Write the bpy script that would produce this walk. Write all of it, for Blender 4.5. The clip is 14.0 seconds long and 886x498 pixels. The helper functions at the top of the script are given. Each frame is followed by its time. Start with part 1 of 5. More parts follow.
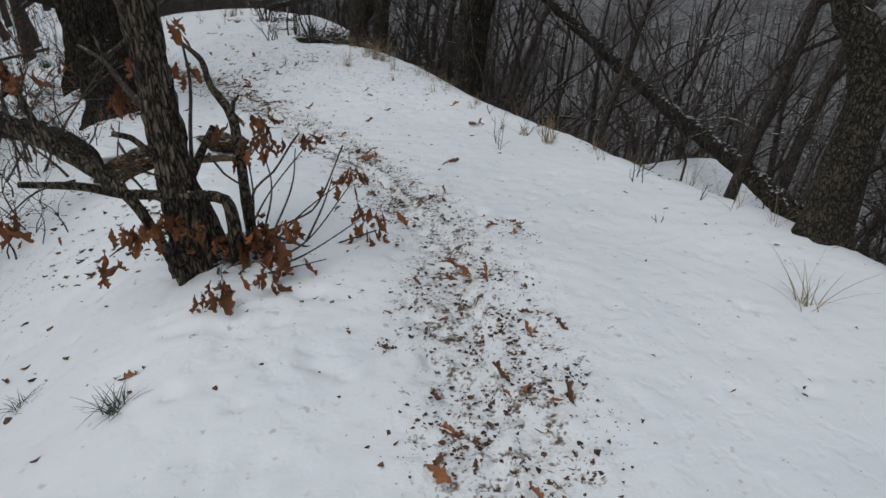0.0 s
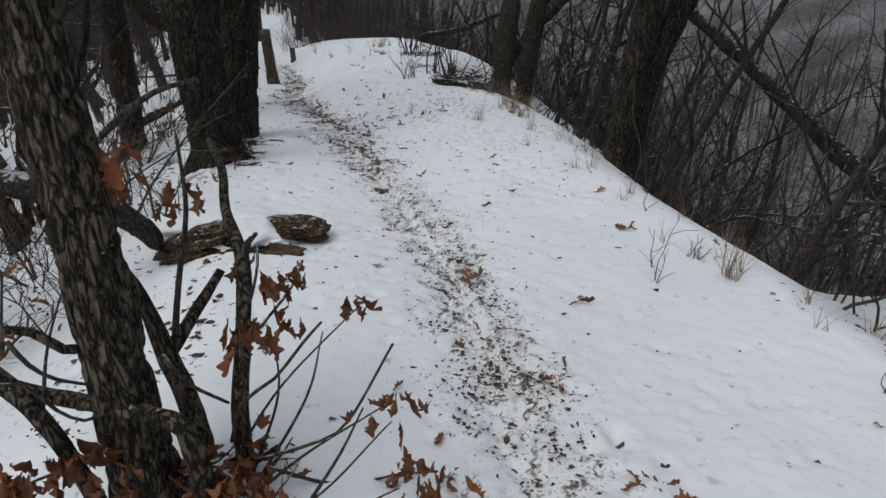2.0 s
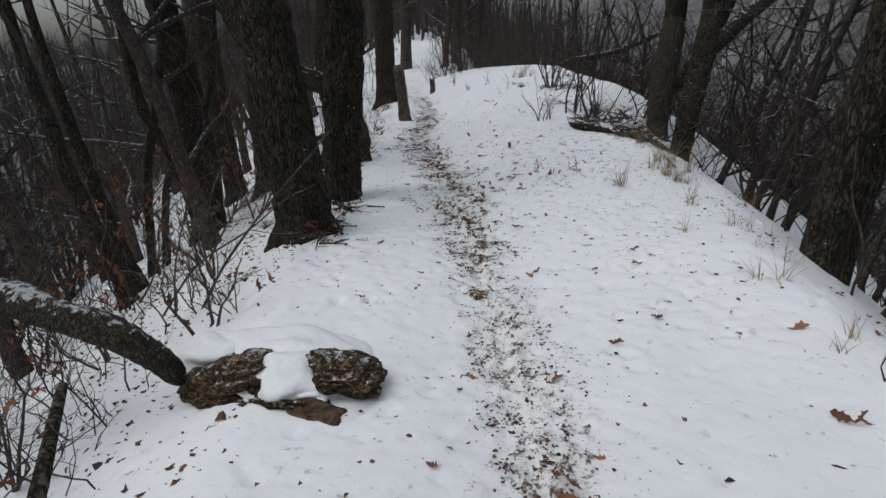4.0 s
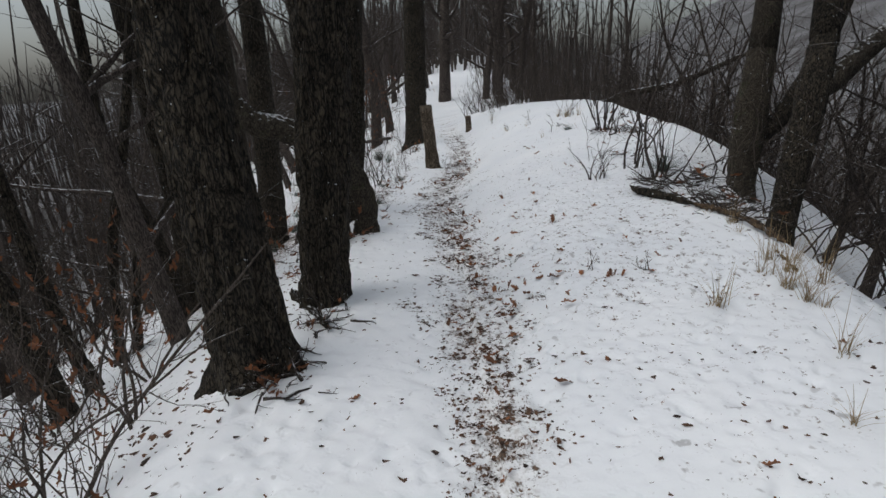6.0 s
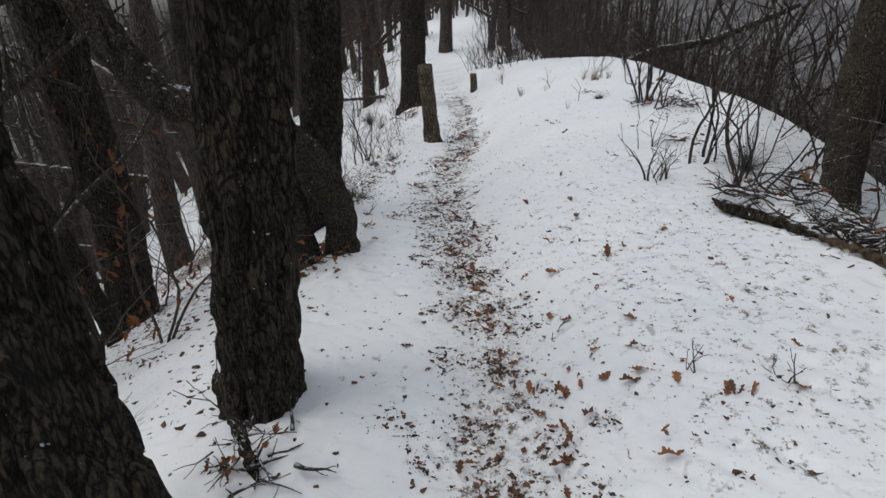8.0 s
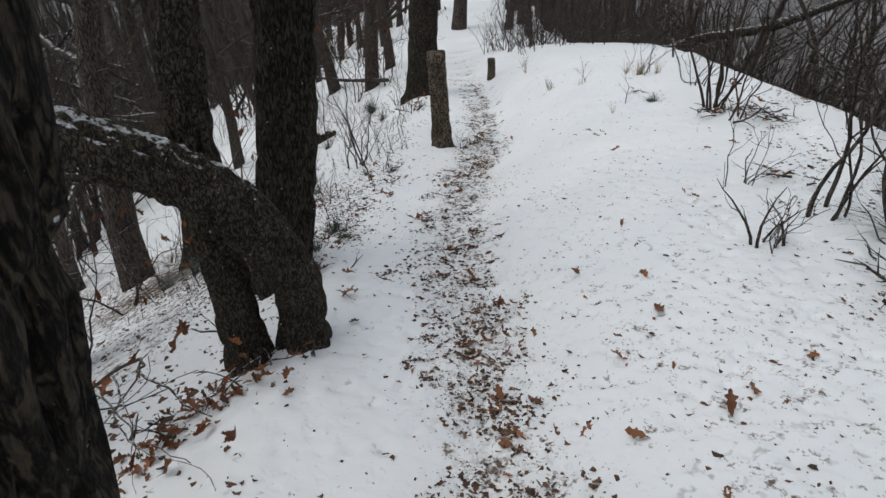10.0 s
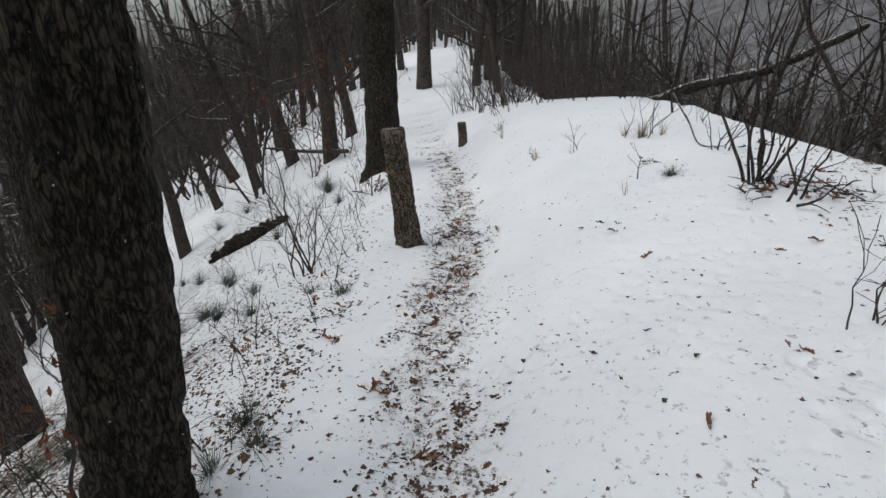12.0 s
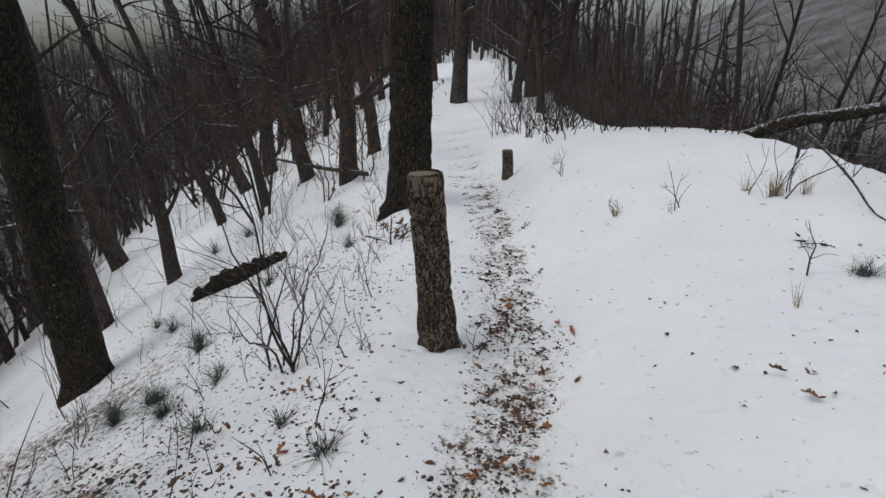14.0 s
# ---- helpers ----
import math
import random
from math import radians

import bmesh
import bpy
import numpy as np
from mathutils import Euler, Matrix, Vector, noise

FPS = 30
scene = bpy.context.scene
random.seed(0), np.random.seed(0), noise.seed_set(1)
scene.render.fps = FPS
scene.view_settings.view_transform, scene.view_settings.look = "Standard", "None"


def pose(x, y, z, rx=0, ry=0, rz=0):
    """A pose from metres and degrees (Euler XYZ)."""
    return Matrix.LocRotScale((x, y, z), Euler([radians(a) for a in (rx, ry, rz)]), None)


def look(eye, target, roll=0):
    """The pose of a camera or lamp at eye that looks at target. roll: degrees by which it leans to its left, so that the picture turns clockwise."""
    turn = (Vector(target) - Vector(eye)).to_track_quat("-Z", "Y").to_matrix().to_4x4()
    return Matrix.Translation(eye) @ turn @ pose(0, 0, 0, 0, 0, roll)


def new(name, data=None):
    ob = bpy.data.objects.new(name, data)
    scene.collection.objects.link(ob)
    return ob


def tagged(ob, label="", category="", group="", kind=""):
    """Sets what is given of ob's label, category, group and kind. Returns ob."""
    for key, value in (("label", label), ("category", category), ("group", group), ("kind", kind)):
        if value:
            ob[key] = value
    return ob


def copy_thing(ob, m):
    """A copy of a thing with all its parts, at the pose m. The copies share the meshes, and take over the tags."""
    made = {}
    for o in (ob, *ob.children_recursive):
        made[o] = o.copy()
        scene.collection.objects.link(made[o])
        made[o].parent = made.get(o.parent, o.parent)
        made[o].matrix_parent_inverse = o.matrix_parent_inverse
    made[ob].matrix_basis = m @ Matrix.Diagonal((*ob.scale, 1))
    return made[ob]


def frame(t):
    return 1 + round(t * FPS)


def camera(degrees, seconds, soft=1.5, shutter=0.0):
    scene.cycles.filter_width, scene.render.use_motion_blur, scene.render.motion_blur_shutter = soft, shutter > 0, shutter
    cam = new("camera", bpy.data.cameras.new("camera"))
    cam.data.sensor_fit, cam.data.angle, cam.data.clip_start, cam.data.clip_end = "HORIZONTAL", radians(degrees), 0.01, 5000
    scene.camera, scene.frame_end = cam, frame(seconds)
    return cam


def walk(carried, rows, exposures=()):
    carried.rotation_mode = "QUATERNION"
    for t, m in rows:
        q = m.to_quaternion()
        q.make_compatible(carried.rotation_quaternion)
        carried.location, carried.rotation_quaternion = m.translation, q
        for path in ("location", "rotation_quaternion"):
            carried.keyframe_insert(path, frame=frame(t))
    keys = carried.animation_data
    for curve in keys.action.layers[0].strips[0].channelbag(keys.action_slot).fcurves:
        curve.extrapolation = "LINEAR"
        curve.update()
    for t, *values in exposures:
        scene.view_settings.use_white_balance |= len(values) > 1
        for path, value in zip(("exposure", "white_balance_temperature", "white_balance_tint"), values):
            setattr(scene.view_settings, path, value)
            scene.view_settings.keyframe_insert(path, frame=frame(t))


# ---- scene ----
cam = camera(76.3, 14.0)
PATH = [
    (0, (-0.097, 0.638, 1.347), (-0.069, 2.454, 0.51), -1.6),
    (0.5, (-0.122, 1.011, 1.33), (-0.216, 2.848, 0.543), 0.3),
    (1, (-0.079, 1.383, 1.421), (-0.172, 3.188, 0.566), 0.1),
    (1.5, (0.003, 1.742, 1.564), (-0.276, 3.564, 0.786), -2.3),
    (2, (-0.063, 2.116, 1.562), (-0.487, 3.916, 0.8), 0.2),
    (2.5, (-0.122, 2.463, 1.617), (-0.616, 4.254, 0.878), 1.3),
    (3, (-0.118, 2.871, 1.685), (-0.786, 4.632, 1.012), -1.6),
    (3.2, (-0.117, 2.994, 1.694), (-0.874, 4.721, 1.025), -3.1),
    (5.3, (-0.66, 4.665, 1.958), (-1.661, 6.241, 1.241), -0.8),
    (5.5, (-0.737, 4.834, 1.947), (-1.731, 6.418, 1.236), -1.8),
    (6, (-0.89, 5.294, 1.945), (-1.937, 6.884, 1.334), -3.2),
    (6.5, (-1.237, 5.693, 1.913), (-2.316, 7.232, 1.227), -1.4),
    (7, (-1.497, 6.007, 1.957), (-2.566, 7.558, 1.285), -0.6),
    (7.5, (-1.713, 6.476, 1.957), (-2.75, 8.038, 1.258), -4.4),
    (7.7, (-1.808, 6.63, 2.002), (-2.823, 8.185, 1.26), -3.4),
    (9.8, (-2.857, 8.182, 2.019), (-3.857, 9.7, 1.185), 0.1),
    (10, (-2.935, 8.29, 2.019), (-3.94, 9.797, 1.171), -0.3),
    (10.5, (-3.146, 8.645, 2.037), (-4.153, 10.156, 1.197), -3.0),
    (11, (-3.405, 8.968, 2.0), (-4.395, 10.47, 1.125), -1.3),
    (11.5, (-3.666, 9.334, 2.079), (-4.624, 10.885, 1.255), -1.1),
    (12, (-3.828, 9.834, 2.037), (-4.804, 11.438, 1.349), -3.3),
    (12.5, (-4.101, 10.277, 1.974), (-5.086, 11.861, 1.252), -0.7),
    (13, (-4.369, 10.664, 1.973), (-5.356, 12.255, 1.268), -0.7),
    (13.5, (-4.668, 11.09, 2.006), (-5.743, 12.658, 1.385), -1.9),
    (14, (-5.038, 11.473, 1.974), (-6.08, 13.052, 1.325), -0.3),
]
SIZE = 0.9  # metres in one unit of the plan below
EXPOSURES = [(0, -0.15, 6180, 4), (1.5, -0.09, 6200, 4), (3, 0.06, 6240, 5), (5.5, 0.0, 6300, 6), (6, 0.16, 6320, 6), (7, 0.24, 6350, 6), (10, 0.33, 6370, 5), (11.5, 0.37, 6370, 5), (13, 0.24, 6370, 6), (14, 0.2, 6370, 6)]
walk(cam, [(t, look(SIZE * Vector(eye), SIZE * Vector(target), roll)) for t, eye, target, roll in PATH], EXPOSURES)

# ---- world and light: an overcast winter day ----
world = bpy.data.worlds.new("overcast_sky")
scene.world = world
world.use_nodes = True
wn, wl = world.node_tree.nodes, world.node_tree.links
sky = wn.new("ShaderNodeTexSky")
sky.sky_type, sky.sun_disc = "NISHITA", False
sky.sun_elevation, sky.sun_rotation = radians(60), radians(225)
sky.dust_density, sky.air_density, sky.ozone_density = 4.0, 1.0, 1.0
pale = wn.new("ShaderNodeHueSaturation")
pale.inputs["Saturation"].default_value = 0.42
wl.new(sky.outputs["Color"], pale.inputs["Color"])
wl.new(pale.outputs["Color"], wn["Background"].inputs["Color"])
wn["Background"].inputs["Strength"].default_value = 0.1
sun = new("sun", bpy.data.lights.new("sun", "SUN"))
sun.data.energy, sun.data.angle, sun.data.color = 0.5, radians(90), (1.0, 0.98, 0.95)
sun.matrix_world = look((-4, 6, 30), (0, 10, 0))


# ---- the ridge ----
PATH_X = [(-30,0.6),(-5,0.1),(1.8,0.1),(2.6,0.15),(3.45,0.05),(4.5,-0.3),(5.7,-0.95),(7.45,-2.0),(8.3,-2.65),(9.5,-3.4),(11,-4.55),(12.2,-5.5),(13.4,-5.98),(14.2,-6.3),(15.35,-6.95),(16.5,-7.6),(18.1,-8.7),(19.8,-10),(23,-12.3),(28,-15.2),(40,-22),(80,-46),(600,-360)]
PATH_Z = [(-30,-1.5),(0,-0.02),(2,0.03),(3,0.1),(5,0.09),(7,0.14),(9,0.19),(11,0.18),(13,0.12),(14,0.12),(18,0.17),(24,0.2),(30,0.5),(45,1.6),(80,4),(600,5)]
CREST_X = [(-30,3.2),(0,2.3),(3.3,2.1),(4.4,1.75),(5.0,1.25),(5.8,1.05),(6.6,0.7),(7.4,0.12),(8.5,-0.35),(9.2,-0.5),(10,-0.95),(11.5,-1.9),(13,-2.6),(15,-3.1),(17,-4.0),(19,-5.0),(20.7,-6.2),(23,-7.5),(26,-10),(30,-13),(40,-19),(80,-42),(600,-350)]
CREST_Z = [(-30,-1.5),(0,-0.05),(3.3,0.0),(4.5,0.03),(5.4,0.05),(6.6,0.12),(7.4,0.25),(8.5,0.33),(9.2,0.42),(10,0.48),(11.5,0.54),(13,0.63),(15,0.75),(17,0.87),(19,0.95),(20.7,0.95),(23,0.55),(26,0.3),(30,0.6),(45,1.7),(80,4),(600,5)]
SHELF = [(-30,0.9),(0,0.9),(3,1.2),(5,1.5),(7,1.8),(9,1.4),(11,1.0),(12,0.85),(13,0.75),(14,0.85),(16,1.0),(20,1.2),(40,2),(600,2)]
FALL = [(-30,0.5),(0,0.45),(9,0.46),(13,0.48),(17,0.42),(22,0.37),(26,0.32),(40,0.25),(600,0.2)]


def line(rows, y):
    if y <= rows[0][0]:
        return rows[0][1]
    for (a, p), (b, q) in zip(rows, rows[1:]):
        if y <= b:
            return p + (q - p) * (y - a) / (b - a)
    return rows[-1][1]


def table(rows, y):
    """The line of rows, rounded over its corners."""
    return sum(w * line(rows, y + d) for w, d in ((0.15, -0.8), (0.2, -0.4), (0.3, 0), (0.2, 0.4), (0.15, 0.8)))


def land(x, y):
    """Height of the ridge: trodden path, bank to its right with a steep far side, shelf and slope to its left."""
    px, pz = table(PATH_X, y), table(PATH_Z, y)
    u = x - px
    if u >= 0:
        cx, cz = table(CREST_X, y) - px, table(CREST_Z, y)
        if u < cx:
            f = max(0.0, (u - 0.3) / (cx - 0.3))
            return pz + (cz - pz) * (1 - (1 - f) ** 3)
        d = u - cx
        z = cz - 0.8 * ((d * d + 0.16) ** 0.5 - 0.4)
        z += 0.42 * math.exp(-((y - 15.3) / 2.0) ** 2) * (1.7 - 1.7 * math.exp(-d / 1.2)) if d < 8 else 0
        z += 1.22 * math.exp(-((x - 3.4) / 1.1) ** 2 - ((y - 6.9) / 1.35) ** 2)
        return max(z, -32) if d < 60 else max(z, -32 + 0.4 * (d - 60))
    d = -u - table(SHELF, y)
    if d < 0:
        return pz - 0.02 * d * d
    s = table(FALL, y)
    z = pz - s * ((d * d + 0.09) ** 0.5 - 0.3)
    if d > 14:
        z -= 0.25 * (d - 14)
    return max(z, -9 + 0.012 * d)


# ---- materials ----
def material(name, rough=0.8):
    m = bpy.data.materials.new(name)
    m.use_nodes = True
    n = m.node_tree.nodes
    b = n["Principled BSDF"]
    b.inputs["Roughness"].default_value = rough
    b.inputs["Specular IOR Level"].default_value = 0.25
    return m, n, m.node_tree.links, b


def noise_tex(n, l, vec, scale, detail=4.0, rough=0.55):
    t = n.new("ShaderNodeTexNoise")
    t.inputs["Scale"].default_value, t.inputs["Detail"].default_value, t.inputs["Roughness"].default_value = scale, detail, rough
    if vec:
        l.new(vec, t.inputs["Vector"])
    return t.outputs["Fac"]


def calc(n, l, op, a, b=0.0, clamp=False):
    t = n.new("ShaderNodeMath")
    t.operation, t.use_clamp = op, clamp
    for i, v in enumerate((a, b)):
        if isinstance(v, (int, float)):
            t.inputs[i].default_value = v
        else:
            l.new(v, t.inputs[i])
    return t.outputs[0]


def blend(n, l, fac, a, b):
    t = n.new("ShaderNodeMix")
    t.data_type = "RGBA"
    for i, v in ((0, fac), (6, a), (7, b)):
        if isinstance(v, (int, float)):
            t.inputs[i].default_value = v
        elif isinstance(v, tuple):
            t.inputs[i].default_value = (*v, 1)
        else:
            l.new(v, t.inputs[i])
    return t.outputs[2]


def bumped(n, l, b, height, strength, dist):
    t = n.new("ShaderNodeBump")
    t.inputs["Strength"].default_value, t.inputs["Distance"].default_value = strength, dist
    l.new(height, t.inputs["Height"])
    l.new(t.outputs[0], b.inputs["Normal"])


def place(n, l, sx=1, sy=1, sz=1):
    c, m = n.new("ShaderNodeTexCoord"), n.new("ShaderNodeMapping")
    m.inputs["Scale"].default_value = (sx, sy, sz)
    l.new(c.outputs["Object"], m.inputs["Vector"])
    return m.outputs[0]


def edge(n, l, v, at, sharp):
    """0 under at, 1 over it, with a ramp of that steepness."""
    return calc(n, l, "MULTIPLY", calc(n, l, "SUBTRACT", v, at), sharp, True)


def ground_material():
    m, n, l, b = material("trodden_snow", 0.62)
    vec = place(n, l)
    a = n.new("ShaderNodeVertexColor")
    a.layer_name = "cover"
    sep = n.new("ShaderNodeSeparateColor")
    l.new(a.outputs[0], sep.inputs[0])
    trod, litter, wooded = sep.outputs
    fine, mid, big = noise_tex(n, l, vec, 60, 5), noise_tex(n, l, vec, 12, 5, 0.68), noise_tex(n, l, vec, 0.9, 4)
    grain = noise_tex(n, l, vec, 260, 3)
    snow = blend(n, l, edge(n, l, big, 0.35, 2.5), (0.80, 0.815, 0.845), (0.88, 0.885, 0.9))
    snow = blend(n, l, calc(n, l, "MULTIPLY", trod, 0.22), snow, (0.70, 0.665, 0.635))
    blot = noise_tex(n, l, vec, 16, 6, 0.72)
    worn = edge(n, l, calc(n, l, "ADD", blot, calc(n, l, "MULTIPLY", trod, 0.12)), 0.6, 7)
    snow = blend(n, l, calc(n, l, "MULTIPLY", worn, calc(n, l, "ADD", calc(n, l, "MULTIPLY", trod, 0.38), 0.12), True), snow, (0.4, 0.36, 0.335))
    # grey spots: painted shade of small snow dimples, with litter showing through
    shade_speck = edge(n, l, calc(n, l, "ADD", noise_tex(n, l, vec, 15, 2, 0.5), calc(n, l, "MULTIPLY", litter, 0.16)), 0.685, 12)
    shade_speck = calc(n, l, "MULTIPLY", shade_speck, edge(n, l, noise_tex(n, l, vec, 1.3, 3), 0.36, 5))
    snow = blend(n, l, calc(n, l, "MULTIPLY", shade_speck, 0.6), snow, (0.31, 0.295, 0.29))
    earth = blend(n, l, edge(n, l, fine, 0.42, 5), (0.04, 0.03, 0.024), (0.17, 0.11, 0.075))
    patch = calc(n, l, "ADD", calc(n, l, "MULTIPLY", mid, 0.66), calc(n, l, "MULTIPLY", fine, 0.34))
    f1 = edge(n, l, calc(n, l, "ADD", patch, calc(n, l, "MULTIPLY", trod, 0.14)), 0.64, 13)
    f2 = edge(n, l, calc(n, l, "ADD", patch, calc(n, l, "MULTIPLY", litter, 0.3)), 0.66, 12)
    col = blend(n, l, calc(n, l, "MAXIMUM", f1, f2), snow, earth)
    stems = calc(n, l, "ADD", calc(n, l, "MULTIPLY", noise_tex(n, l, vec, 1.6, 12, 0.85), 0.75), calc(n, l, "MULTIPLY", noise_tex(n, l, vec, 0.07, 3), 0.25))
    brush = blend(n, l, edge(n, l, stems, 0.46, 6), (0.045, 0.038, 0.035), (0.3, 0.3, 0.312))
    col = blend(n, l, wooded, col, brush)
    l.new(col, b.inputs["Base Color"])
    pits = edge(n, l, noise_tex(n, l, vec, 13, 2, 0.45), 0.57, 5)
    soft = noise_tex(n, l, vec, 4.5, 3, 0.5)
    h = calc(n, l, "ADD", calc(n, l, "MULTIPLY", calc(n, l, "MULTIPLY", mid, calc(n, l, "ADD", trod, 0.2)), 0.9), calc(n, l, "ADD", calc(n, l, "MULTIPLY", calc(n, l, "MULTIPLY", fine, calc(n, l, "ADD", trod, 0.15)), 0.6), calc(n, l, "MULTIPLY", grain, 0.08)))
    h = calc(n, l, "SUBTRACT", calc(n, l, "ADD", h, calc(n, l, "MULTIPLY", soft, 0.6)), calc(n, l, "MULTIPLY", pits, 0.4))
    bumped(n, l, b, h, 0.23, 0.045)
    return m


def bark_material(name, dark, light, scale, snowy=0.0, moss=0.0, upright=0.16):
    m, n, l, b = material(name, 0.9)
    vec = place(n, l, 1, 1, upright)
    warp = n.new("ShaderNodeTexNoise")
    warp.inputs["Scale"].default_value, warp.inputs["Detail"].default_value = scale * 0.7, 4
    l.new(vec, warp.inputs["Vector"])
    bent = n.new("ShaderNodeVectorMath")
    bent.operation, bent.inputs[1].default_value = "MULTIPLY_ADD", (2.6 / scale,) * 3
    l.new(warp.outputs["Color"], bent.inputs[0])
    l.new(vec, bent.inputs[2])
    plates = n.new("ShaderNodeTexVoronoi")
    plates.feature, plates.inputs["Scale"].default_value = "DISTANCE_TO_EDGE", scale * 1.25
    l.new(bent.outputs[0], plates.inputs["Vector"])
    grain = noise_tex(n, l, vec, scale * 3.5, 6, 0.7)
    rough_edge = calc(n, l, "ADD", plates.outputs["Distance"], calc(n, l, "MULTIPLY", calc(n, l, "SUBTRACT", grain, 0.5), 0.5))
    ridge = edge(n, l, rough_edge, 0.0, 5)
    flake = edge(n, l, grain, 0.3, 3.6)
    tone = noise_tex(n, l, place(n, l), 4, 4, 0.6)
    col = blend(n, l, calc(n, l, "MULTIPLY", calc(n, l, "MULTIPLY", ridge, flake), edge(n, l, tone, 0.12, 2.6), True), dark, light)
    plain = place(n, l)
    if moss:
        col = blend(n, l, edge(n, l, noise_tex(n, l, plain, 5, 5, 0.7), 1 - moss, 7), col, (0.05, 0.055, 0.025))
    if snowy:
        g = n.new("ShaderNodeNewGeometry")
        up = n.new("ShaderNodeSeparateXYZ")
        l.new(g.outputs["Normal"], up.inputs[0])
        cling = calc(n, l, "ADD", calc(n, l, "MULTIPLY", up.outputs[2], 0.42), noise_tex(n, l, plain, 22, 5, 0.7))
        fleck = edge(n, l, noise_tex(n, l, plain, 38, 2, 0.5), 0.735, 20)
        col = blend(n, l, calc(n, l, "MAXIMUM", fleck, edge(n, l, cling, 1.0 - snowy, 12)), col, (0.72, 0.735, 0.76))
    l.new(col, b.inputs["Base Color"])
    bumped(n, l, b, calc(n, l, "ADD", ridge, calc(n, l, "MULTIPLY", grain, 0.4)), 1.0, 0.4 / scale)
    return m


def leaf_material(name, a, c, rough=0.65):
    m, n, l, b = material(name, rough)
    geo, info = n.new("ShaderNodeNewGeometry"), n.new("ShaderNodeObjectInfo")
    r = calc(n, l, "FRACT", calc(n, l, "ADD", geo.outputs["Random Per Island"], info.outputs["Random"]))
    col = blend(n, l, r, a, c)
    col = blend(n, l, edge(n, l, noise_tex(n, l, place(n, l), 60, 4), 0.5, 4), col, tuple(v * 0.6 for v in a))
    l.new(col, b.inputs["Base Color"])
    return m


def plain_material(name, a, c, scale=20, rough=0.85, lift=0.02):
    m, n, l, b = material(name, rough)
    vec = place(n, l)
    f = noise_tex(n, l, vec, scale, 6, 0.65)
    l.new(blend(n, l, edge(n, l, f, 0.35, 3.3), a, c), b.inputs["Base Color"])
    bumped(n, l, b, f, 0.6, lift)
    return m


SNOW = plain_material("settled_snow", (0.8, 0.815, 0.845), (0.88, 0.885, 0.9), 14, 0.6, 0.02)
GROUND = ground_material()
BARK_DARK = bark_material("dark_fissured_bark", (0.006, 0.005, 0.004), (0.078, 0.062, 0.043), 26, 0.07, 0.3, 0.28)
BARK_OAK = bark_material("grey_brown_oak_bark", (0.014, 0.01, 0.007), (0.185, 0.148, 0.11), 30, 0.04, 0.2, 0.22)
BARK_MOSSY = bark_material("mossy_snowy_bark", (0.014, 0.011, 0.008), (0.11, 0.09, 0.066), 36, 0.15, 0.42, 0.5)
BARK_THIN = bark_material("thin_dark_bark", (0.024, 0.018, 0.015), (0.15, 0.122, 0.105), 40, 0.13, 0.0)
# paler for the far woods: distance haze put into the bark colour
BARK_FAR = bark_material("hazed_bark", (0.05, 0.04, 0.035), (0.2, 0.17, 0.153), 20, 0.15, 0.0)
BARK_TWIG = bark_material("grey_twig_bark", (0.05, 0.038, 0.03), (0.17, 0.14, 0.12), 60, 0.12, 0.0)
BARK_BRUSH = bark_material("dark_brush_bark", (0.022, 0.016, 0.013), (0.12, 0.094, 0.08), 40, 0.12, 0.0)
WOOD_POST = bark_material("weathered_post_bark", (0.02, 0.014, 0.009), (0.3, 0.235, 0.17), 30, 0.05, 0.25, 0.4)
WOOD_CUT = plain_material("cut_grey_wood", (0.12, 0.095, 0.07), (0.29, 0.24, 0.185), 40)
ROTTEN = plain_material("rotten_brown_wood", (0.02, 0.014, 0.01), (0.15, 0.1, 0.062), 26, 0.9, 0.05)
ROCK = bark_material("layered_brown_rock", (0.022, 0.016, 0.01), (0.25, 0.16, 0.085), 14, 0.08, 0.3, 3.0)
LEAF = leaf_material("dry_oak_leaf", (0.235, 0.09, 0.036), (0.125, 0.052, 0.025))
LEAF_FALLEN = leaf_material("fallen_leaf", (0.3, 0.125, 0.058), (0.09, 0.043, 0.025))
SHRED = leaf_material("leaf_shreds", (0.15, 0.078, 0.046), (0.028, 0.021, 0.018))
STRAW = leaf_material("dry_grass", (0.42, 0.31, 0.17), (0.26, 0.18, 0.10))
NEEDLE = leaf_material("frosted_needles", (0.05, 0.075, 0.05), (0.14, 0.16, 0.14))


# ---- mesh tools ----
class Geo:
    def __init__(self):
        self.v, self.f = [], []

    def mesh(self, name, mat, smooth=True):
        me = bpy.data.meshes.new(name)
        me.from_pydata(self.v, [], self.f)
        me.materials.append(mat)
        if smooth:
            me.polygons.foreach_set("use_smooth", [True] * len(me.polygons))
        me.update()
        return me


def part(name, geo, mat, parent=None, label="", smooth=True):
    ob = new(name, geo if isinstance(geo, bpy.types.Mesh) else geo.mesh(name, mat, smooth))
    if parent:
        ob.parent = parent
    return tagged(ob, label)


def thing(name, at, label, category, group="", kind=""):
    ob = new(name)
    ob.matrix_basis = Matrix.Translation(at)
    ob.empty_display_size = 0.1
    return tagged(ob, label, category, group, kind)


